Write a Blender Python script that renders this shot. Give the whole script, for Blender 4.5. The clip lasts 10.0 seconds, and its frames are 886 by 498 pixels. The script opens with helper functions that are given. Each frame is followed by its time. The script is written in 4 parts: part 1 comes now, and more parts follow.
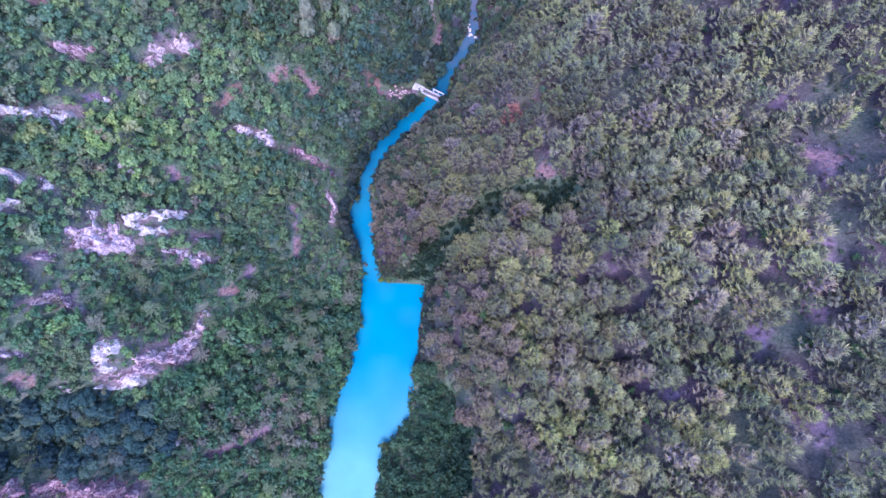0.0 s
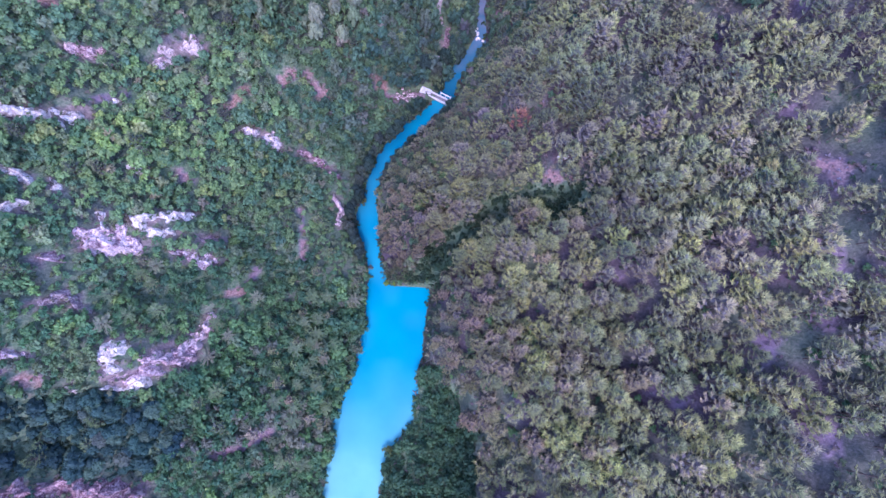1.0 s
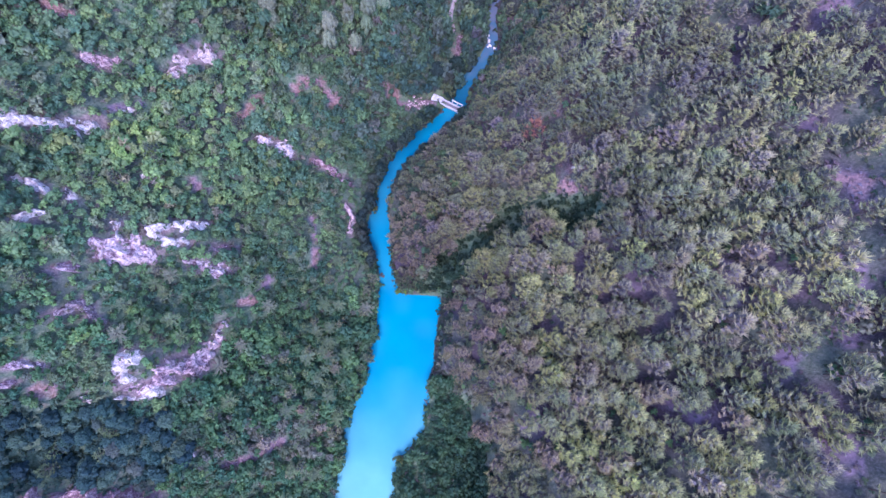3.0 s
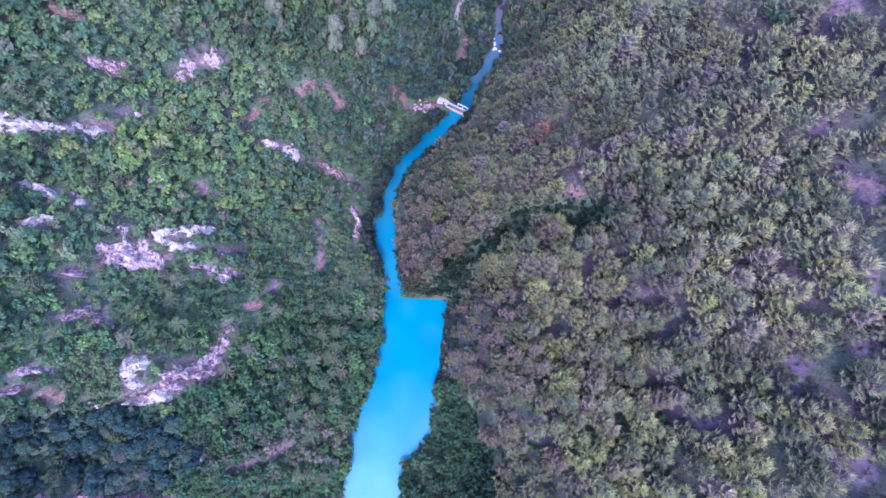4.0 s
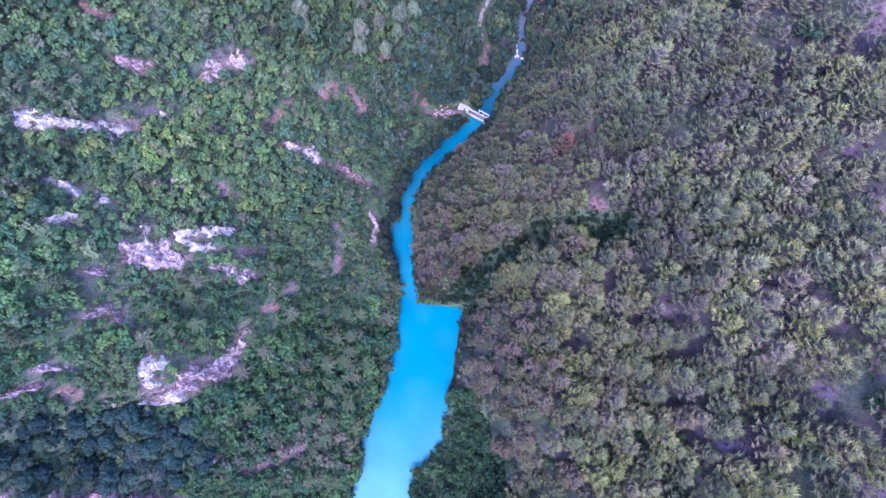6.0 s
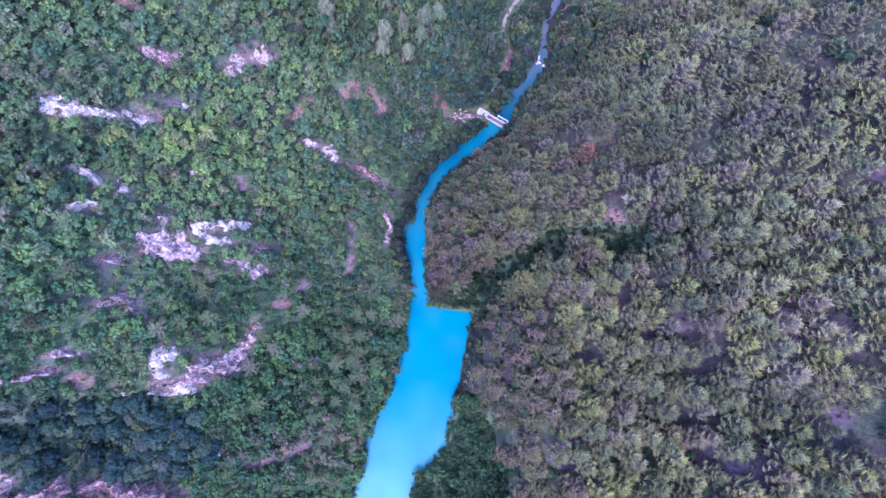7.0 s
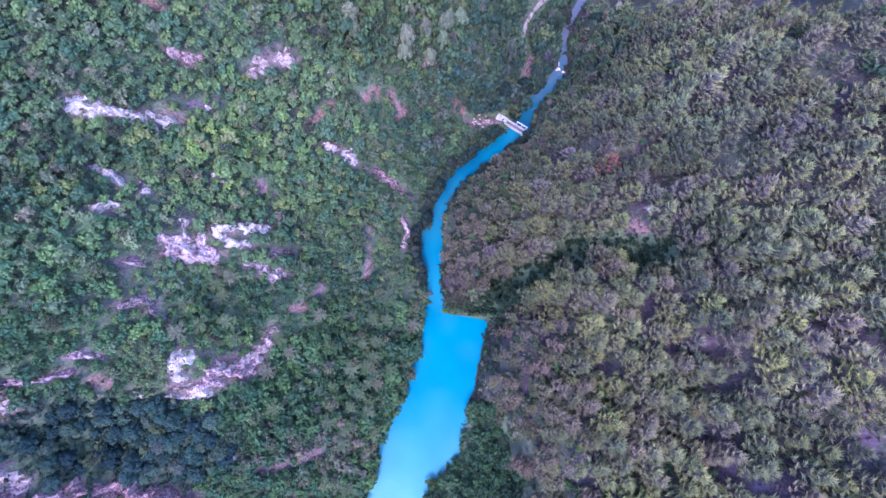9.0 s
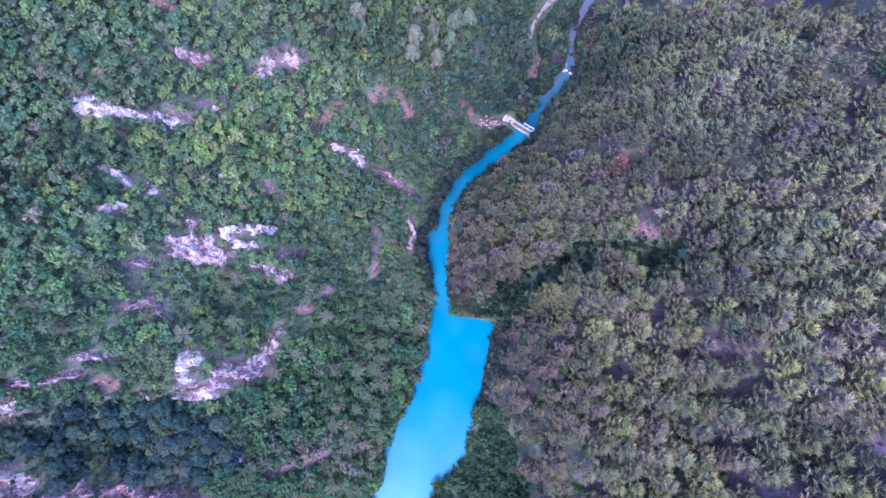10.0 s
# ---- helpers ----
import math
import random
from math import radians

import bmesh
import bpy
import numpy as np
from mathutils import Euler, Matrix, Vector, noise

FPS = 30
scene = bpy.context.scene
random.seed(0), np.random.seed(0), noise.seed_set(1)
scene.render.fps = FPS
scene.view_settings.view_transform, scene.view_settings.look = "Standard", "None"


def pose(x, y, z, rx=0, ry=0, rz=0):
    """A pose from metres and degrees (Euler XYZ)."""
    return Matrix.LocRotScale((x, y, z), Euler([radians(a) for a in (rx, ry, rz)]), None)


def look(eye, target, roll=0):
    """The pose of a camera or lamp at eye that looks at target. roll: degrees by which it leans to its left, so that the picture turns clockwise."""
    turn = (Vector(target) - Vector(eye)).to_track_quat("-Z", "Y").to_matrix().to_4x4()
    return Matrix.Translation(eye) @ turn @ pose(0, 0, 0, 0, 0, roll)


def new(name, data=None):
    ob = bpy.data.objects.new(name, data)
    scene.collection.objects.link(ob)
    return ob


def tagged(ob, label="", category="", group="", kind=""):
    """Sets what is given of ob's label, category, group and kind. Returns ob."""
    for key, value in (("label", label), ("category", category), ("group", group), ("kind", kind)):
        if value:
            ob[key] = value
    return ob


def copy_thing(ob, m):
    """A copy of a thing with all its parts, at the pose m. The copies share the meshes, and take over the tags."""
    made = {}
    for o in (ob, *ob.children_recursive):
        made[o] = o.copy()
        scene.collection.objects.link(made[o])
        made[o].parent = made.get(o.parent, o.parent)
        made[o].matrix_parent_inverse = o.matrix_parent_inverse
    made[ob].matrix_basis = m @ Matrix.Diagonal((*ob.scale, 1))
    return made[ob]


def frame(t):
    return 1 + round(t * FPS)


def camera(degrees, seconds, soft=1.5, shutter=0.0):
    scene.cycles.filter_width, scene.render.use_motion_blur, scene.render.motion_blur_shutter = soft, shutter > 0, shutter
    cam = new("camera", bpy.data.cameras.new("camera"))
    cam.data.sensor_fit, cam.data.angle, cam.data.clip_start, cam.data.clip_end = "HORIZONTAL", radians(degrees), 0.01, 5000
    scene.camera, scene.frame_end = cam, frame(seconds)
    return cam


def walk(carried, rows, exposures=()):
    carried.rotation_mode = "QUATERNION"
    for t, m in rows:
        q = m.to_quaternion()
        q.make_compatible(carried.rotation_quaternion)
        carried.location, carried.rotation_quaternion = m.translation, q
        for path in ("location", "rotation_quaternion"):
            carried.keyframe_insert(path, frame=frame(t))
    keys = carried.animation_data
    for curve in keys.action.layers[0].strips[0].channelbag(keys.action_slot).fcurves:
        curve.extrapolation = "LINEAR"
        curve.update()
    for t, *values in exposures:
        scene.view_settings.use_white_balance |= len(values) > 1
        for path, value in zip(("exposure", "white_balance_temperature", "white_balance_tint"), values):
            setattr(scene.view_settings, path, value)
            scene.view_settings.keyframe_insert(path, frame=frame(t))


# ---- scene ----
EXPOSURE = 1.22
cam = camera(84.7, 10.0, soft=1.55)
# seconds, eye in metres, heading to the left of +y, pitch, lean
ROWS = [
    (0.0, -0.73, -0.44, 191.07, -21.87, -78.51, 22.26),
    (0.5, -1.33, 0.07, 191.04, -20.89, -78.51, 21.67),
    (1.0, -2.06, 0.66, 190.97, -20.34, -78.51, 21.39),
    (1.5, -2.80, 1.42, 190.87, -19.74, -78.53, 20.90),
    (2.0, -3.57, 2.06, 190.82, -19.25, -78.53, 20.52),
    (2.5, -4.51, 2.79, 190.77, -18.83, -78.51, 20.16),
    (4.0, -7.51, 4.83, 190.53, -18.06, -78.50, 19.43),
    (4.5, -8.58, 5.50, 190.39, -17.75, -78.51, 19.12),
    (5.0, -9.59, 6.13, 190.25, -17.33, -78.54, 18.80),
    (5.5, -10.87, 6.71, 190.00, -16.56, -78.56, 18.56),
    (7.0, -14.89, 8.28, 189.34, -11.38, -78.75, 17.51),
    (7.5, -16.36, 8.85, 189.23, -10.73, -78.81, 17.47),
    (8.0, -17.49, 9.25, 188.97, -9.92, -78.82, 16.96),
    (8.5, -18.90, 9.58, 188.68, -9.70, -78.79, 16.95),
    (9.0, -20.30, 10.01, 188.23, -9.37, -78.81, 16.74),
    (9.5, -21.55, 10.35, 187.83, -9.16, -78.82, 16.63),
    (10.0, -22.48, 10.52, 187.48, -8.83, -78.85, 16.48),
]
walk(cam, [(t, pose(x, y, z, 0, 0, yaw) @ pose(0, 0, 0, 90 + pitch) @ pose(0, 0, 0, 0, 0, lean)) for t, x, y, z, yaw, pitch, lean in ROWS], [(0, EXPOSURE, 5380, 35), (10, EXPOSURE, 5380, 35)])

# ---- light ----
world = bpy.data.worlds.new("sky")
scene.world = world
world.use_nodes = True
wn = world.node_tree.nodes
sky = wn.new("ShaderNodeTexSky")
sky.sky_type, sky.sun_disc = "NISHITA", False
SUN_UP, SUN_ROUND = 60.0, 190.0
sky.sun_elevation, sky.sun_rotation = radians(SUN_UP), radians(SUN_ROUND)
sky.air_density, sky.dust_density = 1.0, 0.6
wn["Background"].inputs[1].default_value = 0.265
world.node_tree.links.new(sky.outputs[0], wn["Background"].inputs[0])
sun = new("sun", bpy.data.lights.new("sun", "SUN"))
sun.data.energy, sun.data.angle, sun.data.color = 1.6, radians(22), (1.0, 0.93, 0.88)
sun_way = Vector((math.sin(radians(SUN_ROUND)) * math.cos(radians(SUN_UP)), math.cos(radians(SUN_ROUND)) * math.cos(radians(SUN_UP)), math.sin(radians(SUN_UP))))
sun.matrix_world = look(sun_way * 500, (0, 0, 0))


# ---- materials ----
def material(name, rough=0.8, spec=0.3):
    m = bpy.data.materials.new(name)
    m.use_nodes = True
    n = m.node_tree.nodes
    b = n["Principled BSDF"]
    b.inputs["Roughness"].default_value, b.inputs["Specular IOR Level"].default_value = rough, spec
    return m, n, m.node_tree.links, b


def grain(n, l, scale, detail=4, rough=0.6, coords="Object"):
    tc, t = n.new("ShaderNodeTexCoord"), n.new("ShaderNodeTexNoise")
    t.inputs["Scale"].default_value, t.inputs["Detail"].default_value, t.inputs["Roughness"].default_value = scale, detail, rough
    l.new(tc.outputs[coords], t.inputs["Vector"])
    return t.outputs["Fac"]


def ramp(n, l, fac, stops):
    r = n.new("ShaderNodeValToRGB")
    els = r.color_ramp.elements
    while len(els) < len(stops):
        els.new(0.5)
    for el, (at, c) in zip(els, stops):
        el.position, el.color = at, (*c, 1) if len(c) == 3 else c
    l.new(fac, r.inputs[0])
    return r.outputs[0]


def mix(n, l, fac, a, b, mode="MIX"):
    x = n.new("ShaderNodeMix")
    x.data_type, x.blend_type = "RGBA", mode
    for sock, v in ((x.inputs[0], fac), (x.inputs[6], a), (x.inputs[7], b)):
        if isinstance(v, bpy.types.NodeSocket):
            l.new(v, sock)
        elif isinstance(v, tuple):
            sock.default_value = (*v, 1)
        else:
            sock.default_value = v
    return x.outputs[2]


def relief(n, l, b, height, strength, distance):
    u = n.new("ShaderNodeBump")
    u.inputs["Strength"].default_value, u.inputs["Distance"].default_value = strength, distance
    l.new(height, u.inputs["Height"])
    l.new(u.outputs[0], b.inputs["Normal"])


def attribute(n, name):
    a = n.new("ShaderNodeAttribute")
    a.attribute_name = name
    return a


def foliage_material(name, through_light, spread=1.0):
    """Leaves or needles: the tree's own tint, uneven from clump to clump."""
    m, n, l, b = material(name, 0.7, 0.2)
    info, geo = n.new("ShaderNodeObjectInfo"), n.new("ShaderNodeNewGeometry")
    c = mix(n, l, 1.0, attribute(n, "tint").outputs["Color"], info.outputs["Color"], "MULTIPLY")
    c = mix(n, l, 1.0, c, ramp(n, l, geo.outputs["Random Per Island"], [(0, (1 - 0.26 * spread, 1 - 0.22 * spread, 1 - 0.18 * spread)), (0.6, (1, 1, 1)), (1, (1 + 0.35 * spread, 1 + 0.3 * spread, 1 + 0.16 * spread))]), "MULTIPLY")
    l.new(c, b.inputs["Base Color"])
    t, s = n.new("ShaderNodeBsdfTranslucent"), n.new("ShaderNodeMixShader")
    l.new(c, t.inputs["Color"])
    s.inputs[0].default_value = through_light
    l.new(b.outputs[0], s.inputs[1]), l.new(t.outputs[0], s.inputs[2])
    l.new(s.outputs[0], n["Material Output"].inputs["Surface"])
    return m


LEAVES = foliage_material("broad leaves", 0.35, 0.6)
NEEDLES = foliage_material("pine needles", 0.4, 0.65)

BARK, n, l, b = material("bark", 0.9, 0.1)
l.new(ramp(n, l, grain(n, l, 3.0), [(0.3, (0.09, 0.065, 0.055)), (0.7, (0.2, 0.155, 0.14))]), b.inputs["Base Color"])

ROCK, n, l, b = material("limestone", 0.85, 0.25)
big, fine = grain(n, l, 0.42, 6, 0.7), grain(n, l, 1.3, 8, 0.7)
pale = ramp(n, l, fine, [(0.34, (0.42, 0.33, 0.32)), (0.46, (0.82, 0.72, 0.69)), (0.6, (0.95, 0.88, 0.84))])
stained = ramp(n, l, fine, [(0.34, (0.1, 0.07, 0.085)), (0.52, (0.33, 0.23, 0.26)), (0.72, (0.6, 0.46, 0.5))])
info = n.new("ShaderNodeObjectInfo")
split, lift, total = n.new("ShaderNodeSeparateColor"), n.new("ShaderNodeMath"), n.new("ShaderNodeMath")
lift.operation, lift.inputs[1].default_value, lift.inputs[2].default_value = "MULTIPLY_ADD", 1.6, -1.56
l.new(info.outputs["Color"], split.inputs[0]), l.new(split.outputs[0], lift.inputs[0])
l.new(lift.outputs[0], total.inputs[0]), l.new(big, total.inputs[1])
c = mix(n, l, ramp(n, l, total.outputs[0], [(0.38, (0, 0, 0)), (0.5, (1, 1, 1))]), stained, pale)
seam, off, size_of = grain(n, l, 0.55, 5, 0.65), n.new("ShaderNodeMath"), n.new("ShaderNodeMath")
off.operation, off.inputs[1].default_value, size_of.operation = "SUBTRACT", 0.5, "ABSOLUTE"
l.new(seam, off.inputs[0]), l.new(off.outputs[0], size_of.inputs[0])
c = mix(n, l, ramp(n, l, size_of.outputs[0], [(0.008, (0.8, 0.8, 0.8)), (0.03, (0, 0, 0))]), c, pale)
c = mix(n, l, 1.0, c, info.outputs["Color"], "MULTIPLY")
tc, mp, strata = n.new("ShaderNodeTexCoord"), n.new("ShaderNodeMapping"), n.new("ShaderNodeTexNoise")
mp.inputs["Scale"].default_value = (0.4, 0.4, 3.6)
strata.inputs["Scale"].default_value, strata.inputs["Detail"].default_value, strata.inputs["Roughness"].default_value = 1.0, 8, 0.75
l.new(tc.outputs["Object"], mp.inputs["Vector"]), l.new(mp.outputs[0], strata.inputs["Vector"])
c = mix(n, l, 1.0, c, ramp(n, l, strata.outputs["Fac"], [(0.36, (0.42, 0.38, 0.38)), (0.45, (0.92, 0.9, 0.9)), (0.6, (1.1, 1.08, 1.08))]), "MULTIPLY")
l.new(c, b.inputs["Base Color"])
relief(n, l, b, strata.outputs["Fac"], 1.0, 0.8)

GROUND, n, l, b = material("hillside soil", 0.95, 0.1)
big, fine = grain(n, l, 0.12, 4), grain(n, l, 1.6, 6, 0.7)
litter = ramp(n, l, fine, [(0.35, (0.06, 0.1, 0.06)), (0.52, (0.13, 0.18, 0.11)), (0.68, (0.22, 0.24, 0.16))])
mauve = ramp(n, l, fine, [(0.3, (0.045, 0.035, 0.045)), (0.55, (0.1, 0.075, 0.098)), (0.75, (0.2, 0.145, 0.19))])
red = ramp(n, l, fine, [(0.35, (0.16, 0.08, 0.07)), (0.52, (0.36, 0.2, 0.17)), (0.68, (0.6, 0.4, 0.35))])
c = mix(n, l, attribute(n, "dry").outputs["Fac"], litter, mauve)
c = mix(n, l, attribute(n, "bare").outputs["Fac"], c, mix(n, l, attribute(n, "red").outputs["Fac"], mix(n, l, 0.5, mauve, (0.34, 0.25, 0.38)), red))
c = mix(n, l, 1.0, c, ramp(n, l, big, [(0.3, (0.75, 0.78, 0.8)), (0.7, (1.2, 1.15, 1.1))]), "MULTIPLY")
l.new(c, b.inputs["Base Color"])
relief(n, l, b, fine, 0.9, 0.4)

WATER, n, l, b = material("turquoise water", 0.35, 0.06)
milk = attribute(n, "milk").outputs["Fac"]
deep_and_shade = attribute(n, "deep_and_shade").outputs["Fac"]
c = mix(n, l, deep_and_shade, (0.002, 0.228, 0.335), (0.006, 0.085, 0.16))
c = mix(n, l, milk, c, (0.13, 0.36, 0.365))
c = mix(n, l, attribute(n, "rapids").outputs["Fac"], c, (0.14, 0.16, 0.22))
c = mix(n, l, 1.0, c, ramp(n, l, grain(n, l, 0.07, 3), [(0.3, (0.9, 0.93, 0.96)), (0.7, (1.1, 1.06, 1.03))]), "MULTIPLY")
l.new(c, b.inputs["Base Color"])
relief(n, l, b, grain(n, l, 1.1, 3), 0.15, 0.1)

CONCRETE, n, l, b = material("weathered concrete", 0.85, 0.25)
l.new(ramp(n, l, grain(n, l, 0.9, 8, 0.7), [(0.3, (0.34, 0.3, 0.32)), (0.55, (0.6, 0.56, 0.58)), (0.75, (0.74, 0.71, 0.72))]), b.inputs["Base Color"])
relief(n, l, b, grain(n, l, 6, 6), 0.4, 0.05)

DARK_CONCRETE, n, l, b = material("darker concrete", 0.9, 0.2)
l.new(ramp(n, l, grain(n, l, 1.2, 8, 0.7), [(0.3, (0.1, 0.085, 0.09)), (0.55, (0.19, 0.165, 0.175)), (0.75, (0.3, 0.27, 0.28))]), b.inputs["Base Color"])

STEEL, n, l, b = material("painted steel", 0.5, 0.4)
l.new(ramp(n, l, grain(n, l, 2, 6), [(0.35, (0.5, 0.46, 0.45)), (0.6, (0.72, 0.7, 0.7))]), b.inputs["Base Color"])

TRACK, n, l, b = material("pale dirt track", 0.95, 0.1)
l.new(ramp(n, l, grain(n, l, 0.8, 7, 0.7), [(0.3, (0.26, 0.19, 0.18)), (0.55, (0.42, 0.33, 0.32)), (0.75, (0.56, 0.47, 0.46))]), b.inputs["Base Color"])
relief(n, l, b, grain(n, l, 3, 6), 0.6, 0.1)


# ---- the lie of the land: a gorge with a river along +y ----
LEFT_BANK = [(-400, -60), (-120, -38), (-70, -32), (-49, -30), (-39, -29), (-34, -27.3), (-29, -27.9), (-22, -26), (-14, -22.9),
             (-3, -19.9), (7, -17.8), (29, -17.6), (36, -19.4), (43, -22.8), (49, -23.5), (57, -21), (66, -19.1), (76, -15.5),
             (87, -6.8), (95, 1.2), (99, 5.6), (105, 9), (113, 12.2), (120, 15.8), (125, 19.6), (130, 23.8), (138, 25.8), (150, 26.3), (160, 28.5), (166, 31), (200, 46), (400, 120)]
RIGHT_BANK = [(-400, -42), (-120, -20), (-70, -12), (-49, -9.8), (-40, -9.7), (-36, -6), (-33, -2.7), (-28, -0.1), (-21, 1.2),
              (-13, 1.7), (-3, 4.1), (8, 5.4), (18, 6.5), (20.2, 6.4), (21.4, 5.4), (22.3, -9), (24.5, -11), (29, -12.5), (36, -14.1), (43, -14.3), (49, -15.4),
              (57, -16.2), (66, -14.3), (76, -8.6), (86, 2.4), (95, 9.5), (99, 14), (106, 16), (115, 19), (121, 22.6), (126, 26), (131, 28.3), (138, 29.2), (150, 28.1), (160, 29.9), (166, 32.3), (200, 47.2), (400, 121.6)]
LEFT_RISE = ((-6, 0, 1.5, 6, 20, 40, 55, 75, 95, 130, 200, 600), (-2.2, -0.9, 1.5, 4.5, 9.5, 20.5, 32, 47, 62, 81, 112, 195))
RIGHT_RISE = ((-60, 5, 10, 21, 30, 42, 58, 72, 82, 92, 110, 150, 600), (5, 12, 19, 31, 39.5, 48, 57, 69, 76, 81, 90, 104, 190))
# the foot of the right-hand slope, by station along the river: (y, distances from the bank, heights)
BRINK_FOOT = [
    (-45, (0, 2, 27, 33, 36, 45, 90, 300), (-0.9, 1, 5, 12, 28, 40, 110, 300)),
    (-31, (0, 2, 21, 26, 28.5, 36, 90, 300), (-0.9, 1, 4.5, 9, 27, 38, 118, 300)),
    (-20, (0, 2, 13, 16.5, 19, 30, 90, 300), (-0.9, 1, 4, 7, 22, 38, 120, 300)),
    (-10, (0, 2, 6, 12, 30, 90, 300), (-0.9, 1.5, 4, 19, 46, 120, 300)),
    (2, (0, 1, 4, 9, 30, 90, 300), (-0.9, 4, 20, 29, 60, 120, 300)),
    (17, (0, 1, 4, 9, 30, 90, 300), (-0.9, 3, 13, 24, 52, 120, 300)),
]
UPPER_FOOT = [
    (24, (0, 1.5, 10, 20, 34, 60, 300), (-0.9, 1.5, 6, 13, 34, 70, 300)),
    (45, (0, 1.5, 9, 20, 38, 75, 300), (-0.9, 2, 15, 22, 34, 75, 300)),
    (68, (0, 1.5, 12, 25, 42, 75, 300), (-0.9, 1.5, 8, 24, 44, 80, 300)),
    (105, (0, 2, 10, 22, 50, 75, 300), (-0.9, 1.5, 17, 31, 60, 85, 300)),
    (150, (0, 3, 15, 40, 80, 120, 300), (-0.9, 0.8, 4, 18, 55, 90, 260)),
]
RIGHT_FOOT = BRINK_FOOT + UPPER_FOOT
SWELLS = [(-45, 44, 16, 8.5), (-45, -30, 14, 5), (-100, -34, 12, -6), (-76, -30, 14, 4), (-96, 26, 22, 6), (-82, -3, 10, 6), (-75, 36, 12, 5), (-75, 58, 14, 3), (50, 31, 11, 6), (-4, 43, 8, 4), (7, 36, 6, -7), (14, 25, 8, 8), (31, 29, 9, 4), (27, 46, 8, -11), (43, 43.5, 6.5, -9), (62, 77, 8, 4), (-84, -2, 7, 3), (-80, -37, 8, -9)]
# broader bulges and hollows, all 17 m in radius: x, y, height
BULGES = [(45, -10, -4.8), (-105, -30, -6.6), (-10, 125, 7.2), (-70, 105, -6.1), (50, 75, -4.8), (30, -35, -5.0), (-60, 60, 4.8), (70, -10, -4.7), (55, 135, 9.6), (85, 85, -3.5), (90, 125, -5.0), (-115, 10, 3.7), (-50, 15, -3.1), (-35, 70, 4.2), (-60, -15, 3.6), (-5, 95, -4.8), (-90, 45, 3.4), (-80, 15, -3.0), (20, 50, -3.8), (-5, 55, 5.1), (65, 25, 2.1), (95, 55, -2.7), (30, 95, 2.4), (75, 100, -3.2), (0, -40, 1.7)]

TRACK_LINE = [(10, 133), (8.8, 138.5), (7.9, 142.3), (9.1, 149), (11.3, 156), (16, 165), (24, 174), (38, 186), (70, 206)]


def lattice(ix, iy, seed):
    v = np.sin(ix * 127.1 + iy * 311.7 + seed * 74.7) * 43758.5453
    return v - np.floor(v)


def ripple(x, y, size, seed=0):
    """Smooth random relief, -1 to 1, of that grain in metres."""
    x, y = np.asarray(x, float) / size, np.asarray(y, float) / size
    ix, iy = np.floor(x), np.floor(y)
    u, v = x - ix, y - iy
    u, v = u * u * (3 - 2 * u), v * v * (3 - 2 * v)
    a, b = lattice(ix, iy, seed), lattice(ix + 1, iy, seed)
    c, d = lattice(ix, iy + 1, seed), lattice(ix + 1, iy + 1, seed)
    return 2 * (a + (b - a) * u + (c - a + (a - b - c + d) * u) * v) - 1


def banks(y):
    ly, lx = np.transpose(LEFT_BANK)
    ry, rx = np.transpose(RIGHT_BANK)
    wob = 0.5 * ripple(y, 0 * y, 5, 3) + 0.35 * ripple(y, 0 * y, 2, 4)
    return np.interp(y, ly, lx) + wob, np.interp(y, ry, rx) + 0.45 * ripple(y, 0 * y, 4, 5)


def level(y):
    """The water's height: a still pool down to the weir, then a falling stream."""
    return np.interp(y, (103.4, 104.2, 135, 150, 180, 260, 400), (0, -2.6, -4.5, -7, -12, -20, -28))


def ground_z(x, y):
    """Height of the ground, in metres over the water."""
    x, y = np.asarray(x, float), np.asarray(y, float)
    left, right = banks(y)
    d, e = left - x, x - right
    rough = 2.2 * ripple(x + 0.5 * y, y, 27, 14) + 2.0 * ripple(x, y - 0.4 * x, 15, 1) + 0.9 * ripple(x, y, 7, 2) + 0.3 * ripple(x, y, 2.6, 6)
    zl = np.interp(d, *LEFT_RISE)
    ry, rx = np.transpose(RIGHT_BANK)
    far_bank = np.mean([np.interp(y + k, ry, rx) for k in (-12, -8, -4, 0, 4, 8, 12)], 0)
    inner = np.clip((e - 1.5) / 9, 0, 1)
    e_foot = e * (1 - inner) + np.maximum(x - far_bank, 1.5) * inner
    foot = np.array([np.interp(e_foot, ds, hs) for _, ds, hs in RIGHT_FOOT])
    at = np.clip(np.interp(y, [s[0] for s in RIGHT_FOOT], range(len(RIGHT_FOOT))), 0, len(RIGHT_FOOT) - 1.001)
    i = np.floor(at).astype(int)
    lo = np.take_along_axis(foot, i[None], 0)[0]
    hi = np.take_along_axis(foot, i[None] + 1, 0)[0]
    zr = np.minimum(lo + (hi - lo) * (at - i), np.interp(x - 0.25 * np.maximum(y - 90, 0), *RIGHT_RISE))
    bed = np.interp(np.maximum(d, e), (-9, -3, 0), (-3.2, -2.4, -0.9))
    z = np.where(d > 0, zl, np.where(e > 0, zr, bed))
    inland = np.clip((np.maximum(d, e) - 2) / 10, 0, 1)
    for cx, cy, r, h in SWELLS:
        z = z + h * np.exp(-((x - cx) ** 2 + (y - cy) ** 2) / r**2) * inland
    for cx, cy, h in BULGES:
        z = z + h * np.exp(-((x - cx) ** 2 + (y - cy) ** 2) / 17.0**2) * inland
    near = np.clip(1.3 - np.maximum(d, e) / 45, 0, 1)
    return z + rough * inland + level(y) * near


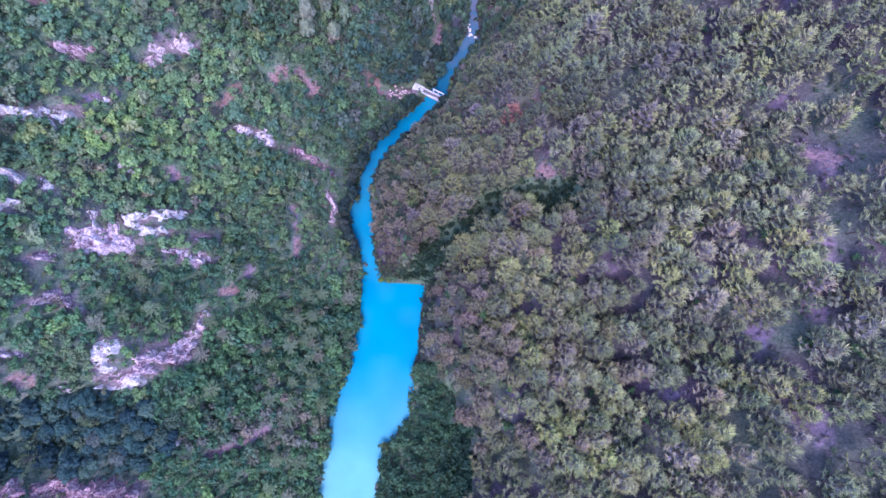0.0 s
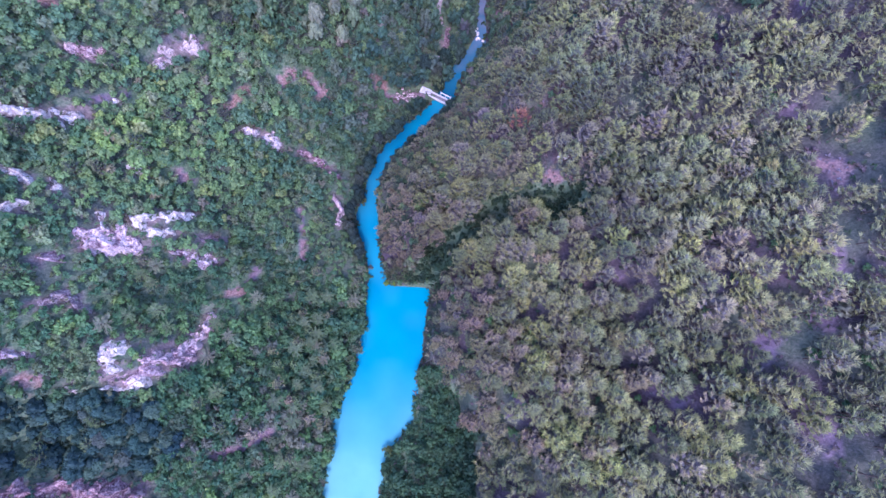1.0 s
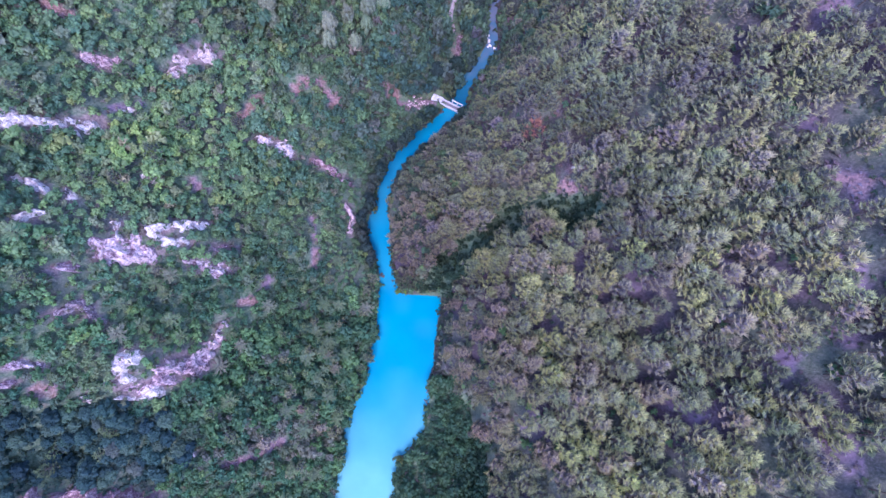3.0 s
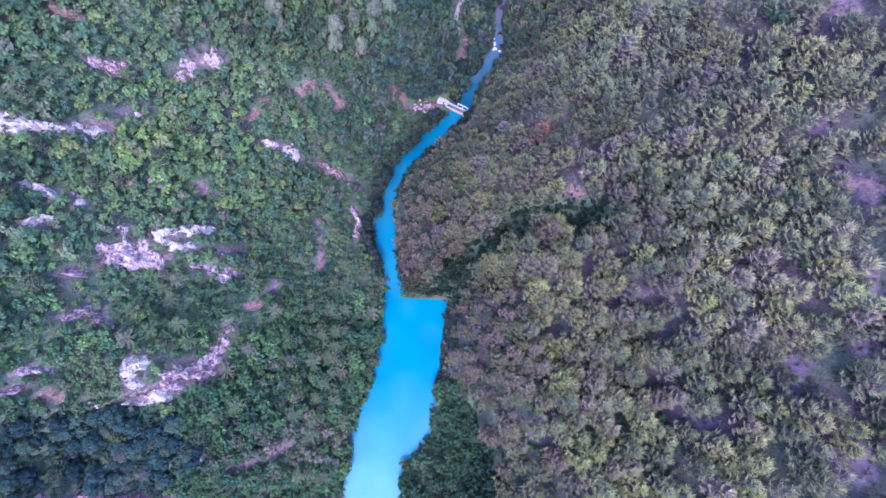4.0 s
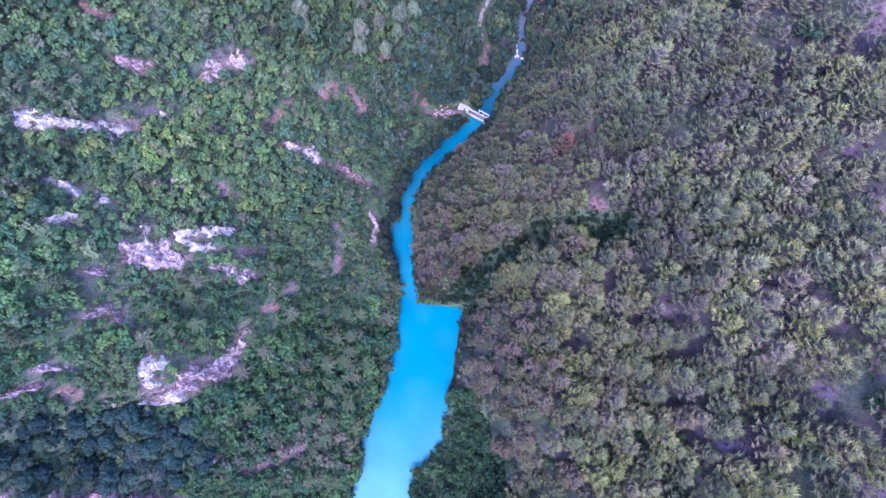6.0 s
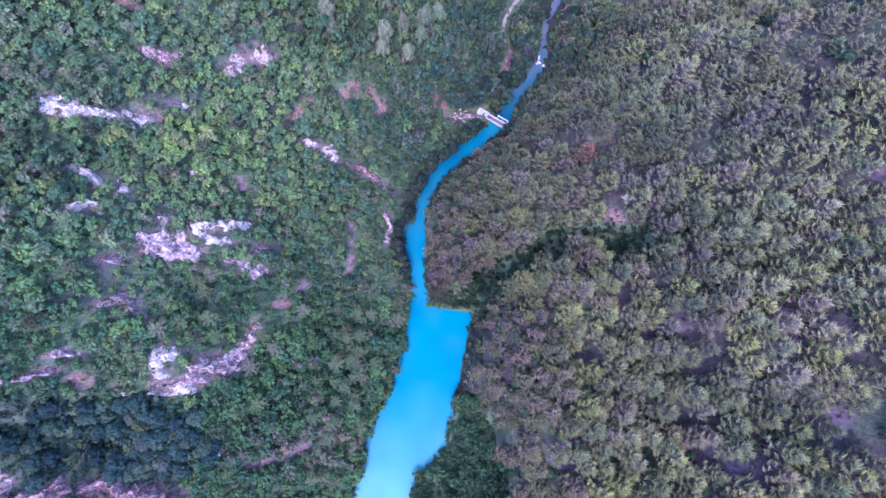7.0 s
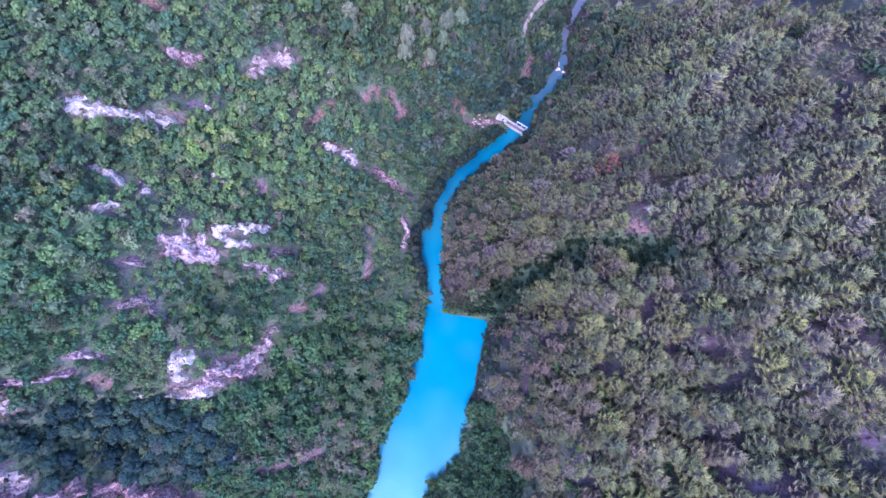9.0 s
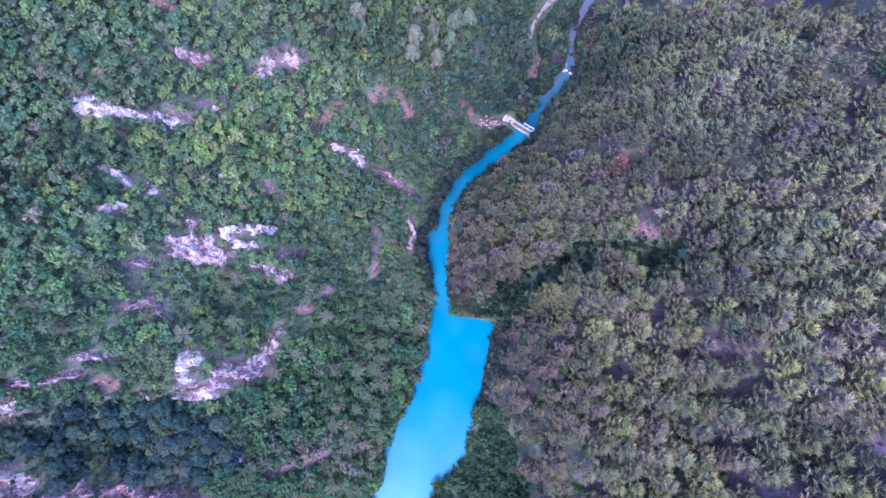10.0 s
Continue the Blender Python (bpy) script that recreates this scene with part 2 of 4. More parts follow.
# ---- mesh helpers ----
def quads_mesh(name, verts, quads, mats, which=None, smooth=False, tint=None):
    me = bpy.data.meshes.new(name)
    verts, quads = np.asarray(verts, np.float32), np.asarray(quads, np.int32)
    me.vertices.add(len(verts)), me.loops.add(quads.size), me.polygons.add(len(quads))
    me.vertices.foreach_set("co", verts.ravel())
    me.loops.foreach_set("vertex_index", quads.ravel())
    me.polygons.foreach_set("loop_start", np.arange(0, quads.size, quads.shape[1], dtype=np.int32))
    me.polygons.foreach_set("use_smooth", np.full(len(quads), smooth))
    for m in mats:
        me.materials.append(m)
    if which is not None:
        me.polygons.foreach_set("material_index", np.asarray(which, np.int32))
    if tint is not None:
        me.attributes.new("tint", "FLOAT_COLOR", "POINT").data.foreach_set("color", np.asarray(tint, np.float32).ravel())
    me.update(calc_edges=True)
    return me


def add_value(me, name, values):
    me.attributes.new(name, "FLOAT", "POINT").data.foreach_set("value", np.asarray(values, np.float32).ravel())


def part(name, bm, mat, parent, label=""):
    me = bpy.data.meshes.new(name)
    bmesh.ops.recalc_face_normals(bm, faces=bm.faces)
    bm.to_mesh(me)
    bm.free()
    me.materials.append(mat)
    ob = new(name, me)
    ob.parent = parent
    return tagged(ob, label)


def box(bm, size, m, bevel=0.04):
    """A block with chamfered edges, alone in its bmesh."""
    bmesh.ops.create_cube(bm, size=1.0)
    bmesh.ops.scale(bm, vec=size, verts=bm.verts[:])
    bmesh.ops.bevel(bm, geom=bm.edges[:], offset=bevel, segments=1, affect="EDGES")
    bmesh.ops.transform(bm, matrix=m, verts=bm.verts[:])


def off_line(x, y, pts):
    """Distance from a broken line."""
    best = np.full(np.shape(x), 1e9)
    for (ax, ay), (bx, by) in zip(pts, pts[1:]):
        k = np.clip(((x - ax) * (bx - ax) + (y - ay) * (by - ay)) / ((bx - ax) ** 2 + (by - ay) ** 2 + 1e-9), 0, 1)
        best = np.minimum(best, np.hypot(x - ax - k * (bx - ax), y - ay - k * (by - ay)))
    return best


# ---- bare scars in the cover: x, y, x, y, half width, redness ----
SCARS_UPPER = [(-110, 89.4, -103, 92.4, 1.6, 0.9), (-57, 118, -52, 119.8, 1.5, 0.9), (-64.8, 77.6, -59.4, 86.6, 1.25, 0.95), (-50.2, 90.6, -46.4, 95.4, 1.6, 0.85), (-42, 96.8, -37.4, 92.8, 2.6, 0.75), (-16.6, 103, -14.6, 101.5, 2.4, 0.95),
              (-13.4, 97.6, -4.5, 100.2, 1.6, 0.5), (-5, 100.3, 0.5, 103.4, 1.8, 0.45)]
SCARS_LOWER = [(-62, 15, -59.6, 16.2, 1.7, 0.9), (-57, 19.5, -54.6, 24, 1.1, 0.35), (-63, -36.5, -54, -34, 1.3, 0.5), (-54, -34, -47.5, -30.6, 1.4, 0.45), (-75.6, 51.8, -73.2, 50.6, 1.6, 0.6), (-101.8, -10.4, -101.2, -12.4, 1.6, 0.95),
              (-41.6, 47.2, -40.3, 38.9, 0.8, 0.6), (-40.3, 38.9, -40.8, 29.1, 0.9, 0.7), (-96, 70, -90, 74, 0.9, 0.3), (34.5, 146, 40, 146.8, 1.8, 0.3)]
SCARS_RIGHT = [(73.5, 32, 74.1, 25, 0.9, 0.35), (74.1, 24, 75, 17, 2.6, 0.05), (55, 20, 57.5, 19, 0.9, 0.1), (86, 7, 85.4, -1, 2.2, 0.1), (80, 15, 82.5, 22, 0.8, 0.3), (100.6, 45, 101.5, 37, 2.4, 0.6),
               (91, -16, 93, -20, 3.0, 0.2), (30, -22, 32, -17, 1.4, 0.1)]
SCARS_FAR = [(104, 92, 106, 97, 3.6, 0.45), (95, 6.4, 97, 4, 1.6, 0.3), (66, -12, 70, -14, 1.6, 0.1), (96, 24, 97, 19, 2.2, 0.2),
               (86, 75.3, 84, 77, 1.0, 0.2), (95, 62, 97, 58, 1.4, 0.3), (42, 52.4, 48, 50.6, 1.7, 0.75), (35, 75.6, 36, 73, 0.9, 0.95), (41, 78, 43, 76.6, 0.7, 0.9)]
RAVINE = [(4, 25), (8, 31), (15, 38), (25, 46), (33, 47), (42, 44.5), (49, 44)]

# rock ledges: broken line, half width, height, tint, label
WHITE, PINK, GREY = (1.0, 0.94, 0.94), (0.97, 0.8, 0.85), (0.86, 0.82, 0.86)
UPPER_LEDGES = [
    ([(-116.8, 58.6), (-112.5, 60.2), (-108, 61), (-104, 61.6), (-99.6, 64.2)], 2.7, 3.4, WHITE, "long white limestone ledge among green shrubs"),
    ([(-100.2, 82), (-97, 82.4), (-93.2, 83)], 1.3, 2.2, (0.93, 0.74, 0.78), "thin pinkish ledge half hidden by shrubs"),
    ([(-82.8, 85.3), (-80, 88.9), (-77, 92.3), (-72.6, 94.4)], 2.0, 3.0, (0.95, 0.83, 0.84), "pinkish weathered limestone ledge on the wooded slope"),
    ([(-59.6, 71.8), (-55.2, 71.4), (-50.4, 69.2)], 2.0, 2.4, (1, 0.88, 0.9), "pale pink limestone slab between shrubs"),
    ([(-43.6, 69.6), (-38.7, 67.4), (-33.5, 64.8), (-30, 62)], 1.3, 2.2, (0.88, 0.7, 0.74), "thin dull pink ledge running down to the water"),
    ([(-31.2, 54.7), (-28.6, 50), (-29.7, 44.1)], 1.1, 2.4, PINK, "narrow pink rock rib above the river narrows"),
]
CRAGS = [
    ([(-81.4, 33.2), (-77.6, 36), (-72.2, 38.6)], 2.3, 3.4, WHITE, "bright white limestone crag on the slope"),
    ([(-78.4, 31.6), (-74, 32.4)], 1.5, 2.4, WHITE, "white lower step of a limestone crag"),
    ([(-74, 26.8), (-70.2, 26.1), (-65.6, 25)], 1.9, 2.8, (0.92, 0.82, 0.9), "grey-mauve ledge below a white crag"),
    ([(-67.8, 31.4), (-65, 33.4)], 1.3, 2.0, (0.88, 0.76, 0.84), "dull mauve rock patch in the scrub"),
    ([(-91.6, 26.2), (-88.6, 28.6), (-82.2, 27)], 3.0, 3.8, (0.95, 0.8, 0.86), "mauve-pink limestone crag with dark clefts"),
]
LEDGES = [
    ([(-89.6, 35.6), (-88.6, 31)], 1.0, 2.0, WHITE, "narrow white rib above a mauve crag"),
    ([(-98, 21.2), (-95.4, 22)], 1.4, 2.2, (0.86, 0.75, 0.85), "dim mauve rock among shrubs"),
    ([(-107, 32.8), (-103.3, 35)], 1.2, 2.0, WHITE, "short white limestone ledge in the scrub"),
    ([(-112, 44.8), (-108, 44.4), (-105, 41.2)], 1.0, 1.8, WHITE, "broken white ledge half hidden by shrubs"),
    ([(-101.6, 43.6), (-99, 40.6)], 0.9, 1.6, WHITE, "small broken white ledge half hidden by shrubs"),
    ([(-94.2, -12.6), (-92.8, -14.6)], 1.0, 3.0, WHITE, "pale rock corner over a dark gully"),
    ([(-87, -13.6), (-82.6, -13.8), (-78.6, -10.6)], 1.3, 4.0, WHITE, "white limestone cliff edge over a dark gully"),
]
CLIFF = [
    ([(-82.4, -1.2), (-85, -2.4), (-85.8, -8.6)], 1.8, 2.8, WHITE, "bright white bare rock patch above a cliff"),
    ([(-85, -10.8), (-80.5, -10.4), (-76.5, -7.8)], 1.9, 3.4, (0.92, 0.76, 0.82), "mauve stained rock face between white edges"),
    ([(-77.4, -5.4), (-73.6, -5.2), (-70.6, -4.6)], 3.1, 4.8, (0.945, 0.77, 0.82), "pink and white limestone cliff facing the river"),
    ([(-70.6, -3.2), (-68.8, 1.4), (-66.4, 8.2)], 1.7, 3.8, (0.95, 0.8, 0.85), "pale end of a limestone cliff curving up the slope"),
    ([(-106.8, -4.6), (-104.2, -3.6), (-101.4, -4.2)], 1.0, 2.2, (0.93, 0.82, 0.92), "mauve rock ledge among dark shrubs"),
    ([(-118, -12), (-110.5, -10.6), (-106.2, -8.2)], 1.1, 2.6, (0.9, 0.74, 0.82), "dull mauve rock band on the slope"),
    ([(-98, 9.4), (-94.2, 12), (-90.8, 7)], 1.2, 2.6, GREY, "grey rock rib under shrubs"),
]
BLUFFS = [
    ([(-116, -43.5), (-107, -42), (-99, -41), (-89, -43.4), (-82, -46)], 3.4, 4.4, (0.9, 0.7, 0.73), "broad pink limestone bluff beyond a dark gully"),
    ([(-128, -35), (-119.5, -35.4), (-116.4, -38.6)], 3.2, 4.6, (1, 0.8, 0.82), "bright pink limestone bluff on the slope"),
    ([(-125, -17), (-118.4, -18.6)], 2.2, 4.0, (0.98, 0.8, 0.84), "pinkish rock shelf over a dark gully"),
    ([(-86.4, 50.8), (-83.6, 50)], 1.1, 1.7, WHITE, "small white boulder among green shrubs"),
    ([(-93.8, 71.1), (-91.4, 71.4)], 1.0, 1.5, WHITE, "small white rock in the scrub"),
    ([(44.5, 58.6), (46.8, 58)], 0.9, 1.6, WHITE, "white rock in a gully among pines"),
    ([(-70.8, -30.6), (-70.2, -31.8)], 0.7, 1.3, WHITE, "small pale rock among bushes"),
    ([(13, 133), (12, 127), (9.5, 119), (6, 117.4)], 1.4, 5, (0.66, 0.57, 0.62), "dark brown rock wall under the track"),
]
OUTCROPS = UPPER_LEDGES + CRAGS + LEDGES + CLIFF + BLUFFS


def scars(x, y, grow=0.0):
    bare, redness = np.zeros(np.shape(x)), np.zeros(np.shape(x))
    for line, half, *_ in OUTCROPS if grow == 0 else ():
        bare = np.maximum(bare, 0.7 * np.clip((1.1 - off_line(x, y, line) / (1.15 * half + 0.5) + 0.7 * ripple(x, y, 2.2, 8) + 0.5 * ripple(x, y, 0.9, 7)) * 1.6, 0, 1))
    redness = redness + 0.55 * (bare > 0)
    for ax, ay, bx, by, w, r in SCARS_UPPER + SCARS_LOWER + SCARS_RIGHT + SCARS_FAR:
        k = np.clip((1.15 - off_line(x, y, [(ax, ay), (bx, by)]) / (w + grow) + 0.75 * ripple(x, y, 2.2, 8) + 0.6 * ripple(x, y, 0.9, 7)) * 1.6, 0, 1)
        redness = np.where(k > bare, r, redness)
        bare = np.maximum(bare, k)
    return bare, redness


# ---- ground, one sheet ----
def steps(lo, hi, fine_lo, fine_hi, fine, coarse):
    return np.r_[np.arange(lo, fine_lo, coarse), np.arange(fine_lo, fine_hi, fine), np.arange(fine_hi, hi + 1, coarse)]


def sheet(xs, ys):
    gx, gy = np.meshgrid(xs, ys)
    i = np.arange(len(xs) * len(ys)).reshape(len(ys), len(xs))
    q = np.stack([i[:-1, :-1], i[:-1, 1:], i[1:, 1:], i[1:, :-1]], -1).reshape(-1, 4)
    return gx.ravel(), gy.ravel(), q


gx, gy, q = sheet(steps(-620, 620, -150, 125, 1.2, 14), steps(-380, 380, -70, 185, 1.2, 14))
me = quads_mesh("ground", np.stack([gx, gy, ground_z(gx, gy)], 1), q, [GROUND], smooth=True)
bare, redness = scars(gx, gy)
left, right = banks(gy)
add_value(me, "bare", bare), add_value(me, "red", redness)
add_value(me, "dry", np.clip(np.where(gx > right, np.where((off_line(gx, gy, RAVINE) < 6) | (gy < -8) & (ground_z(gx, gy) < 11), 0.0, 0.75), 0.15) + 0.45 * ripple(gx, gy, 9, 12), 0, 1))
tagged(new("ground", me), "steep wooded gorge sides of mauve-brown soil and litter", "ground", kind="structure")

# ---- water ----
ys = np.arange(-380, 380, 1.0)
across = np.linspace(0, 1, 15)
left, right = banks(ys)
wx = (left[:, None] - 2.5) + (right - left + 5)[:, None] * across
wy = np.repeat(ys[:, None], 15, 1)
i = np.arange(wx.size).reshape(wx.shape)
q = np.stack([i[:-1, :-1], i[:-1, 1:], i[1:, 1:], i[1:, :-1]], -1).reshape(-1, 4)
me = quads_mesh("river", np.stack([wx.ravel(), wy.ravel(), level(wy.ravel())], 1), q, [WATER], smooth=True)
add_value(me, "milk", np.clip(np.interp(wy, (-55, -40, -20, -4, 125, 150), (1.0, 0.75, 0.2, 0.0, 0.0, 0.0)) + 0.12 * ripple(wx, wy, 9, 21), 0, 1))
add_value(me, "rapids", np.clip(np.interp(wy, (104, 116, 128, 150, 165), (0, 0.08, 0.45, 0.8, 1)) + 0.35 * ripple(wx, wy, 2.5, 23) * (wy > 112), 0, 1))
# darker water by stretch, plus bank shade painted along the narrows' left shore
add_value(me, "deep_and_shade", np.clip(np.interp(wy, (10, 40, 70, 100, 103, 106, 125, 150), (0, 0.2, 0.5, 0.3, 0.25, 0.9, 0.8, 0.6)) + 0.1 * ripple(wx, wy, 8, 22) + np.interp(wy, (30, 45, 92, 100), (0, 0.7, 0.7, 0)) * np.clip(1 - across / 0.55, 0, 1), 0, 1))
tagged(new("river", me), "turquoise river, milky near the shallows, still above a weir", "water", kind="structure")

# ---- dirt track above the far bank ----
pts = np.array(TRACK_LINE, float)
t = np.r_[0, np.cumsum(np.hypot(*np.diff(pts, axis=0).T))]
s = np.arange(0, t[-1], 1.0)
cx, cy = np.interp(s, t, pts[:, 0]), np.interp(s, t, pts[:, 1])
for _ in range(6):
    cx[1:-1], cy[1:-1] = (cx[:-2] + cx[1:-1] + cx[2:]) / 3, (cy[:-2] + cy[1:-1] + cy[2:]) / 3
dx, dy = np.gradient(cx), np.gradient(cy)
nx, ny = -dy / np.hypot(dx, dy), dx / np.hypot(dx, dy)
w = (0.95 + 0.25 * ripple(s, 0 * s, 4, 31))[:, None] * np.linspace(-1, 1, 7)
tx, ty = cx[:, None] + nx[:, None] * w, cy[:, None] + ny[:, None] * w
tz = ground_z(tx.ravel(), ty.ravel()).reshape(tx.shape) + 0.22 - 0.35 * (np.abs(np.linspace(-1, 1, 7)) > 0.9)
i = np.arange(tx.size).reshape(tx.shape)
q = np.stack([i[:-1, :-1], i[:-1, 1:], i[1:, 1:], i[1:, :-1]], -1).reshape(-1, 4)
tagged(new("dirt_track", quads_mesh("dirt_track", np.stack([tx.ravel(), ty.ravel(), tz.ravel()], 1), q, [TRACK], smooth=True)), "pale pinkish dirt track cut along the wooded bank", "road", kind="structure")


# ---- rock outcrops ----
def outcrop(line, half, high, colour, label, seed):
    pts = np.array(line, float)
    t = np.r_[0, np.cumsum(np.hypot(*np.diff(pts, axis=0).T))]
    s = np.arange(-half * 0.6, t[-1] + half * 0.6, 0.45)
    cx, cy = np.interp(s, t, pts[:, 0]), np.interp(s, t, pts[:, 1])
    far = np.clip(np.minimum(s, t[-1] - s), None, 0)
    ax, ay = np.gradient(np.interp(s, t, pts[:, 0])), np.gradient(np.interp(s, t, pts[:, 1]))
    (ex, ey), (sx, sy) = (pts[-1] - pts[-2]) / max(np.hypot(*(pts[-1] - pts[-2])), 0.01), (pts[1] - pts[0]) / max(np.hypot(*(pts[1] - pts[0])), 0.01)
    cx, cy = cx + np.where(s > t[-1], (s - t[-1]) * ex, np.where(s < 0, s * sx, 0)), cy + np.where(s > t[-1], (s - t[-1]) * ey, np.where(s < 0, s * sy, 0))
    ax, ay = np.where(s > t[-1], ex, np.where(s < 0, sx, ax)), np.where(s > t[-1], ey, np.where(s < 0, sy, ay))
    k = np.ones(5) / 5
    ax, ay = np.convolve(np.pad(ax, 2, "edge"), k, "valid"), np.convolve(np.pad(ay, 2, "edge"), k, "valid")
    nrm = np.hypot(ax, ay) + 1e-9
    nx, ny = ay / nrm, -ax / nrm
    down = ground_z(cx + 3 * nx, cy + 3 * ny) < ground_z(cx - 3 * nx, cy - 3 * ny)
    sign = 1 if down.mean() > 0.5 else -1
    nx, ny = nx * sign, ny * sign
    wide = half * (1 + 0.5 * ripple(s, 0 * s + seed, 3.2, seed) + 0.45 * ripple(s, 0 * s, 1.2, seed + 1)).clip(0.55, 1.6) * np.sqrt(np.clip(1 + far / (half * 0.65), 0.02, 1))
    # across: from the uphill edge, over the lip, down the face
    rows = np.linspace(-1.3, 1.3, 21)
    rise = np.interp(rows, (-1.3, -0.8, -0.1, 0.25, 0.55, 0.9, 1.3), (-0.1, 0.2, 0.55, 1.0, 0.8, 0.25, -0.4))
    px, py = cx[:, None] + nx[:, None] * wide[:, None] * rows, cy[:, None] + ny[:, None] * wide[:, None] * rows
    crag = ripple(px, py, 2.4, seed + 2) + 0.6 * ripple(px, py, 1.0, seed + 3) + 0.35 * ripple(px, py, 0.5, seed + 4)
    h = rise * high * (0.75 + 0.4 * crag) * np.clip(1 + far / (half * 0.8), 0.1, 1)[:, None]
    wild = min(1.0, half / 3.0)
    h = h - wild * high * 0.6 * np.clip(ripple(px, py, 3.4, seed + 8) - 0.35, 0, 1) * 1.6
    ledge = high / 6
    h = 0.2 * h + 0.8 * np.round(h / ledge) * ledge + 0.35 * crag + 0.3 * ripple(px, py, 0.45, seed + 9)
    rag = np.abs(rows) + 0.55 * wild * ripple(px, py, 2.8, seed + 10) + 0.35 * wild * ripple(px, py, 1.2, seed + 11) - 0.5 * far[:, None] / half
    h = h - (0.9 * high + 1.5) * np.clip(rag - 0.7, 0, 0.8)
    pz = ground_z(px.ravel(), py.ravel()).reshape(px.shape) + h
    px, py = px + 0.55 * ripple(px, py, 1.1, seed + 5), py + 0.55 * ripple(px, py, 1.1, seed + 6)
    top = np.stack([px, py, pz], -1)
    rim = np.concatenate([top[:, 0], top[-1, 1:], top[-2::-1, -1], top[0, -2:0:-1]])
    foot = rim - [0, 0, 2.5]
    i = np.arange(px.size).reshape(px.shape)
    ring = np.concatenate([i[:, 0], i[-1, 1:], i[-2::-1, -1], i[0, -2:0:-1]])
    low = px.size + np.arange(len(ring))
    q = np.stack([i[:-1, :-1], i[:-1, 1:], i[1:, 1:], i[1:, :-1]], -1).reshape(-1, 4)
    q2 = np.stack([ring, np.roll(ring, -1), np.roll(low, -1), low], -1)
    ob = new("rock_outcrop", quads_mesh("rock_outcrop", np.concatenate([top.reshape(-1, 3), foot]), np.concatenate([q, q2]), [ROCK]))
    ob.color = (*colour, 1)
    return tagged(ob, label, "rock", "limestone outcrops on the slope")


for k, (line, half, high, colour, label) in enumerate(OUTCROPS):
    outcrop(line, half * 1.2, high, colour, label, 40 + 7 * k)


# ---- boulders ----
def boulder(x, y, r, seed, label, group, colour):
    bm = bmesh.new()
    bmesh.ops.create_icosphere(bm, subdivisions=2, radius=r)
    for v in bm.verts:
        v.co *= 1 + 0.28 * noise.noise(v.co / r * 1.1 + Vector((seed * 3.1, 0, 0))) + 0.1 * noise.noise(v.co / r * 3 + Vector((0, seed * 1.7, 0)))
        v.co.z *= 0.72
    me = bpy.data.meshes.new("boulder")
    bm.to_mesh(me)
    bm.free()
    me.materials.append(ROCK)
    ob = new("boulder", me)
    ob.color = (*colour, 1)
    ob.location = (x, y, max(float(ground_z(np.array([x]), np.array([y]))[0]), float(level(y)) - 0.5) + 0.25 * r)
    return tagged(ob, label, "boulder", group)


rng = np.random.default_rng(5)
for k in range(44):
    a = rng.random()
    boulder(-8.5 + 8 * a + rng.normal(0, 0.7), 99.6 + 3 * a + rng.normal(0, 1.5), rng.uniform(0.25, 0.62), k, "pinkish boulder tumbled beside the weir", "boulders beside the weir", (0.93, 0.8, 0.82))
for k in range(24):
    a = rng.random()
    boulder(24.4 + 2.6 * a + rng.normal(0, 0.9), 141 - 9 * a + rng.normal(0, 1.3), rng.uniform(0.4, 1.0), 50 + k, "white boulder in the stream bed", "boulders in the stream bed", (1.15, 1.12, 1.15))
for k in range(4):
    boulder(15.6 + rng.normal(0, 0.7), 122 + rng.normal(0, 0.8), rng.uniform(0.7, 1.3), 90 + k, "pinkish rock at the foot of the bank", "rocks at the water's edge", (0.9, 0.7, 0.74))


# ---- weir with a footbridge ----
def weir(a, b):
    root = tagged(new("weir"), "pale concrete weir with a footbridge across the river", "weir")
    mid, run = (Vector(a) + Vector(b)) / 2, Vector(b) - Vector(a)
    long = run.length
    root.matrix_world = Matrix.Translation((mid.x, mid.y, 0)) @ Matrix.Rotation(math.atan2(run.y, run.x), 4, "Z")

    def piece(name, size, at, mat=CONCRETE, label="", bevel=0.05, parent=root):
        bm = bmesh.new()
        box(bm, size, Matrix.Translation(at), bevel)
        return part(name, bm, mat, parent, label)

    piece("weir_wall", (long - 2, 1.3, 4.2), (0, -0.1, -2.05))
    piece("apron", (long - 5, 1.8, 0.5), (0, 1.6, -2.9), label="sloping concrete apron")
    piece("deck", (long - 2.2, 1.8, 0.3), (0.1, -0.1, 1.35), DARK_CONCRETE, "dark walkway")
    for side in (-1, 1):
        piece("parapet", (long - 2.4, 0.4, 0.9), (0.1, side * 1.0 - 0.1, 1.9))
    piece("abutment", (2.5, 2.6, 5.6), (-long / 2 + 0.6, 0.4, -0.9))
    piece("abutment", (2.4, 3.0, 5.2), (long / 2 - 0.5, 0.2, -1.0))
    piece("landing", (3.4, 3.2, 0.9), (-long / 2 - 1.2, 0.3, 0.9), label="broad pale concrete landing")
    for x in (0.2, 2.4, 4.6):
        piece("gate_post", (0.34, 0.34, 4.6), (x, 1.7, 1.0), STEEL, "whitewashed gate post")
    piece("gate_beam", (5.0, 0.42, 0.34), (2.4, 1.7, 3.4), STEEL)
    for x in (1.3, 3.5):
        piece("sluice_gate", (1.9, 0.12, 2.0), (x, 1.65, -0.6), STEEL)
    for x in (-3.6, -1.4):
        piece("pier", (0.6, 1.2, 3.4), (x, 1.3, -1.6))


weir((3.6, 104.0), (13.8, 99.2))


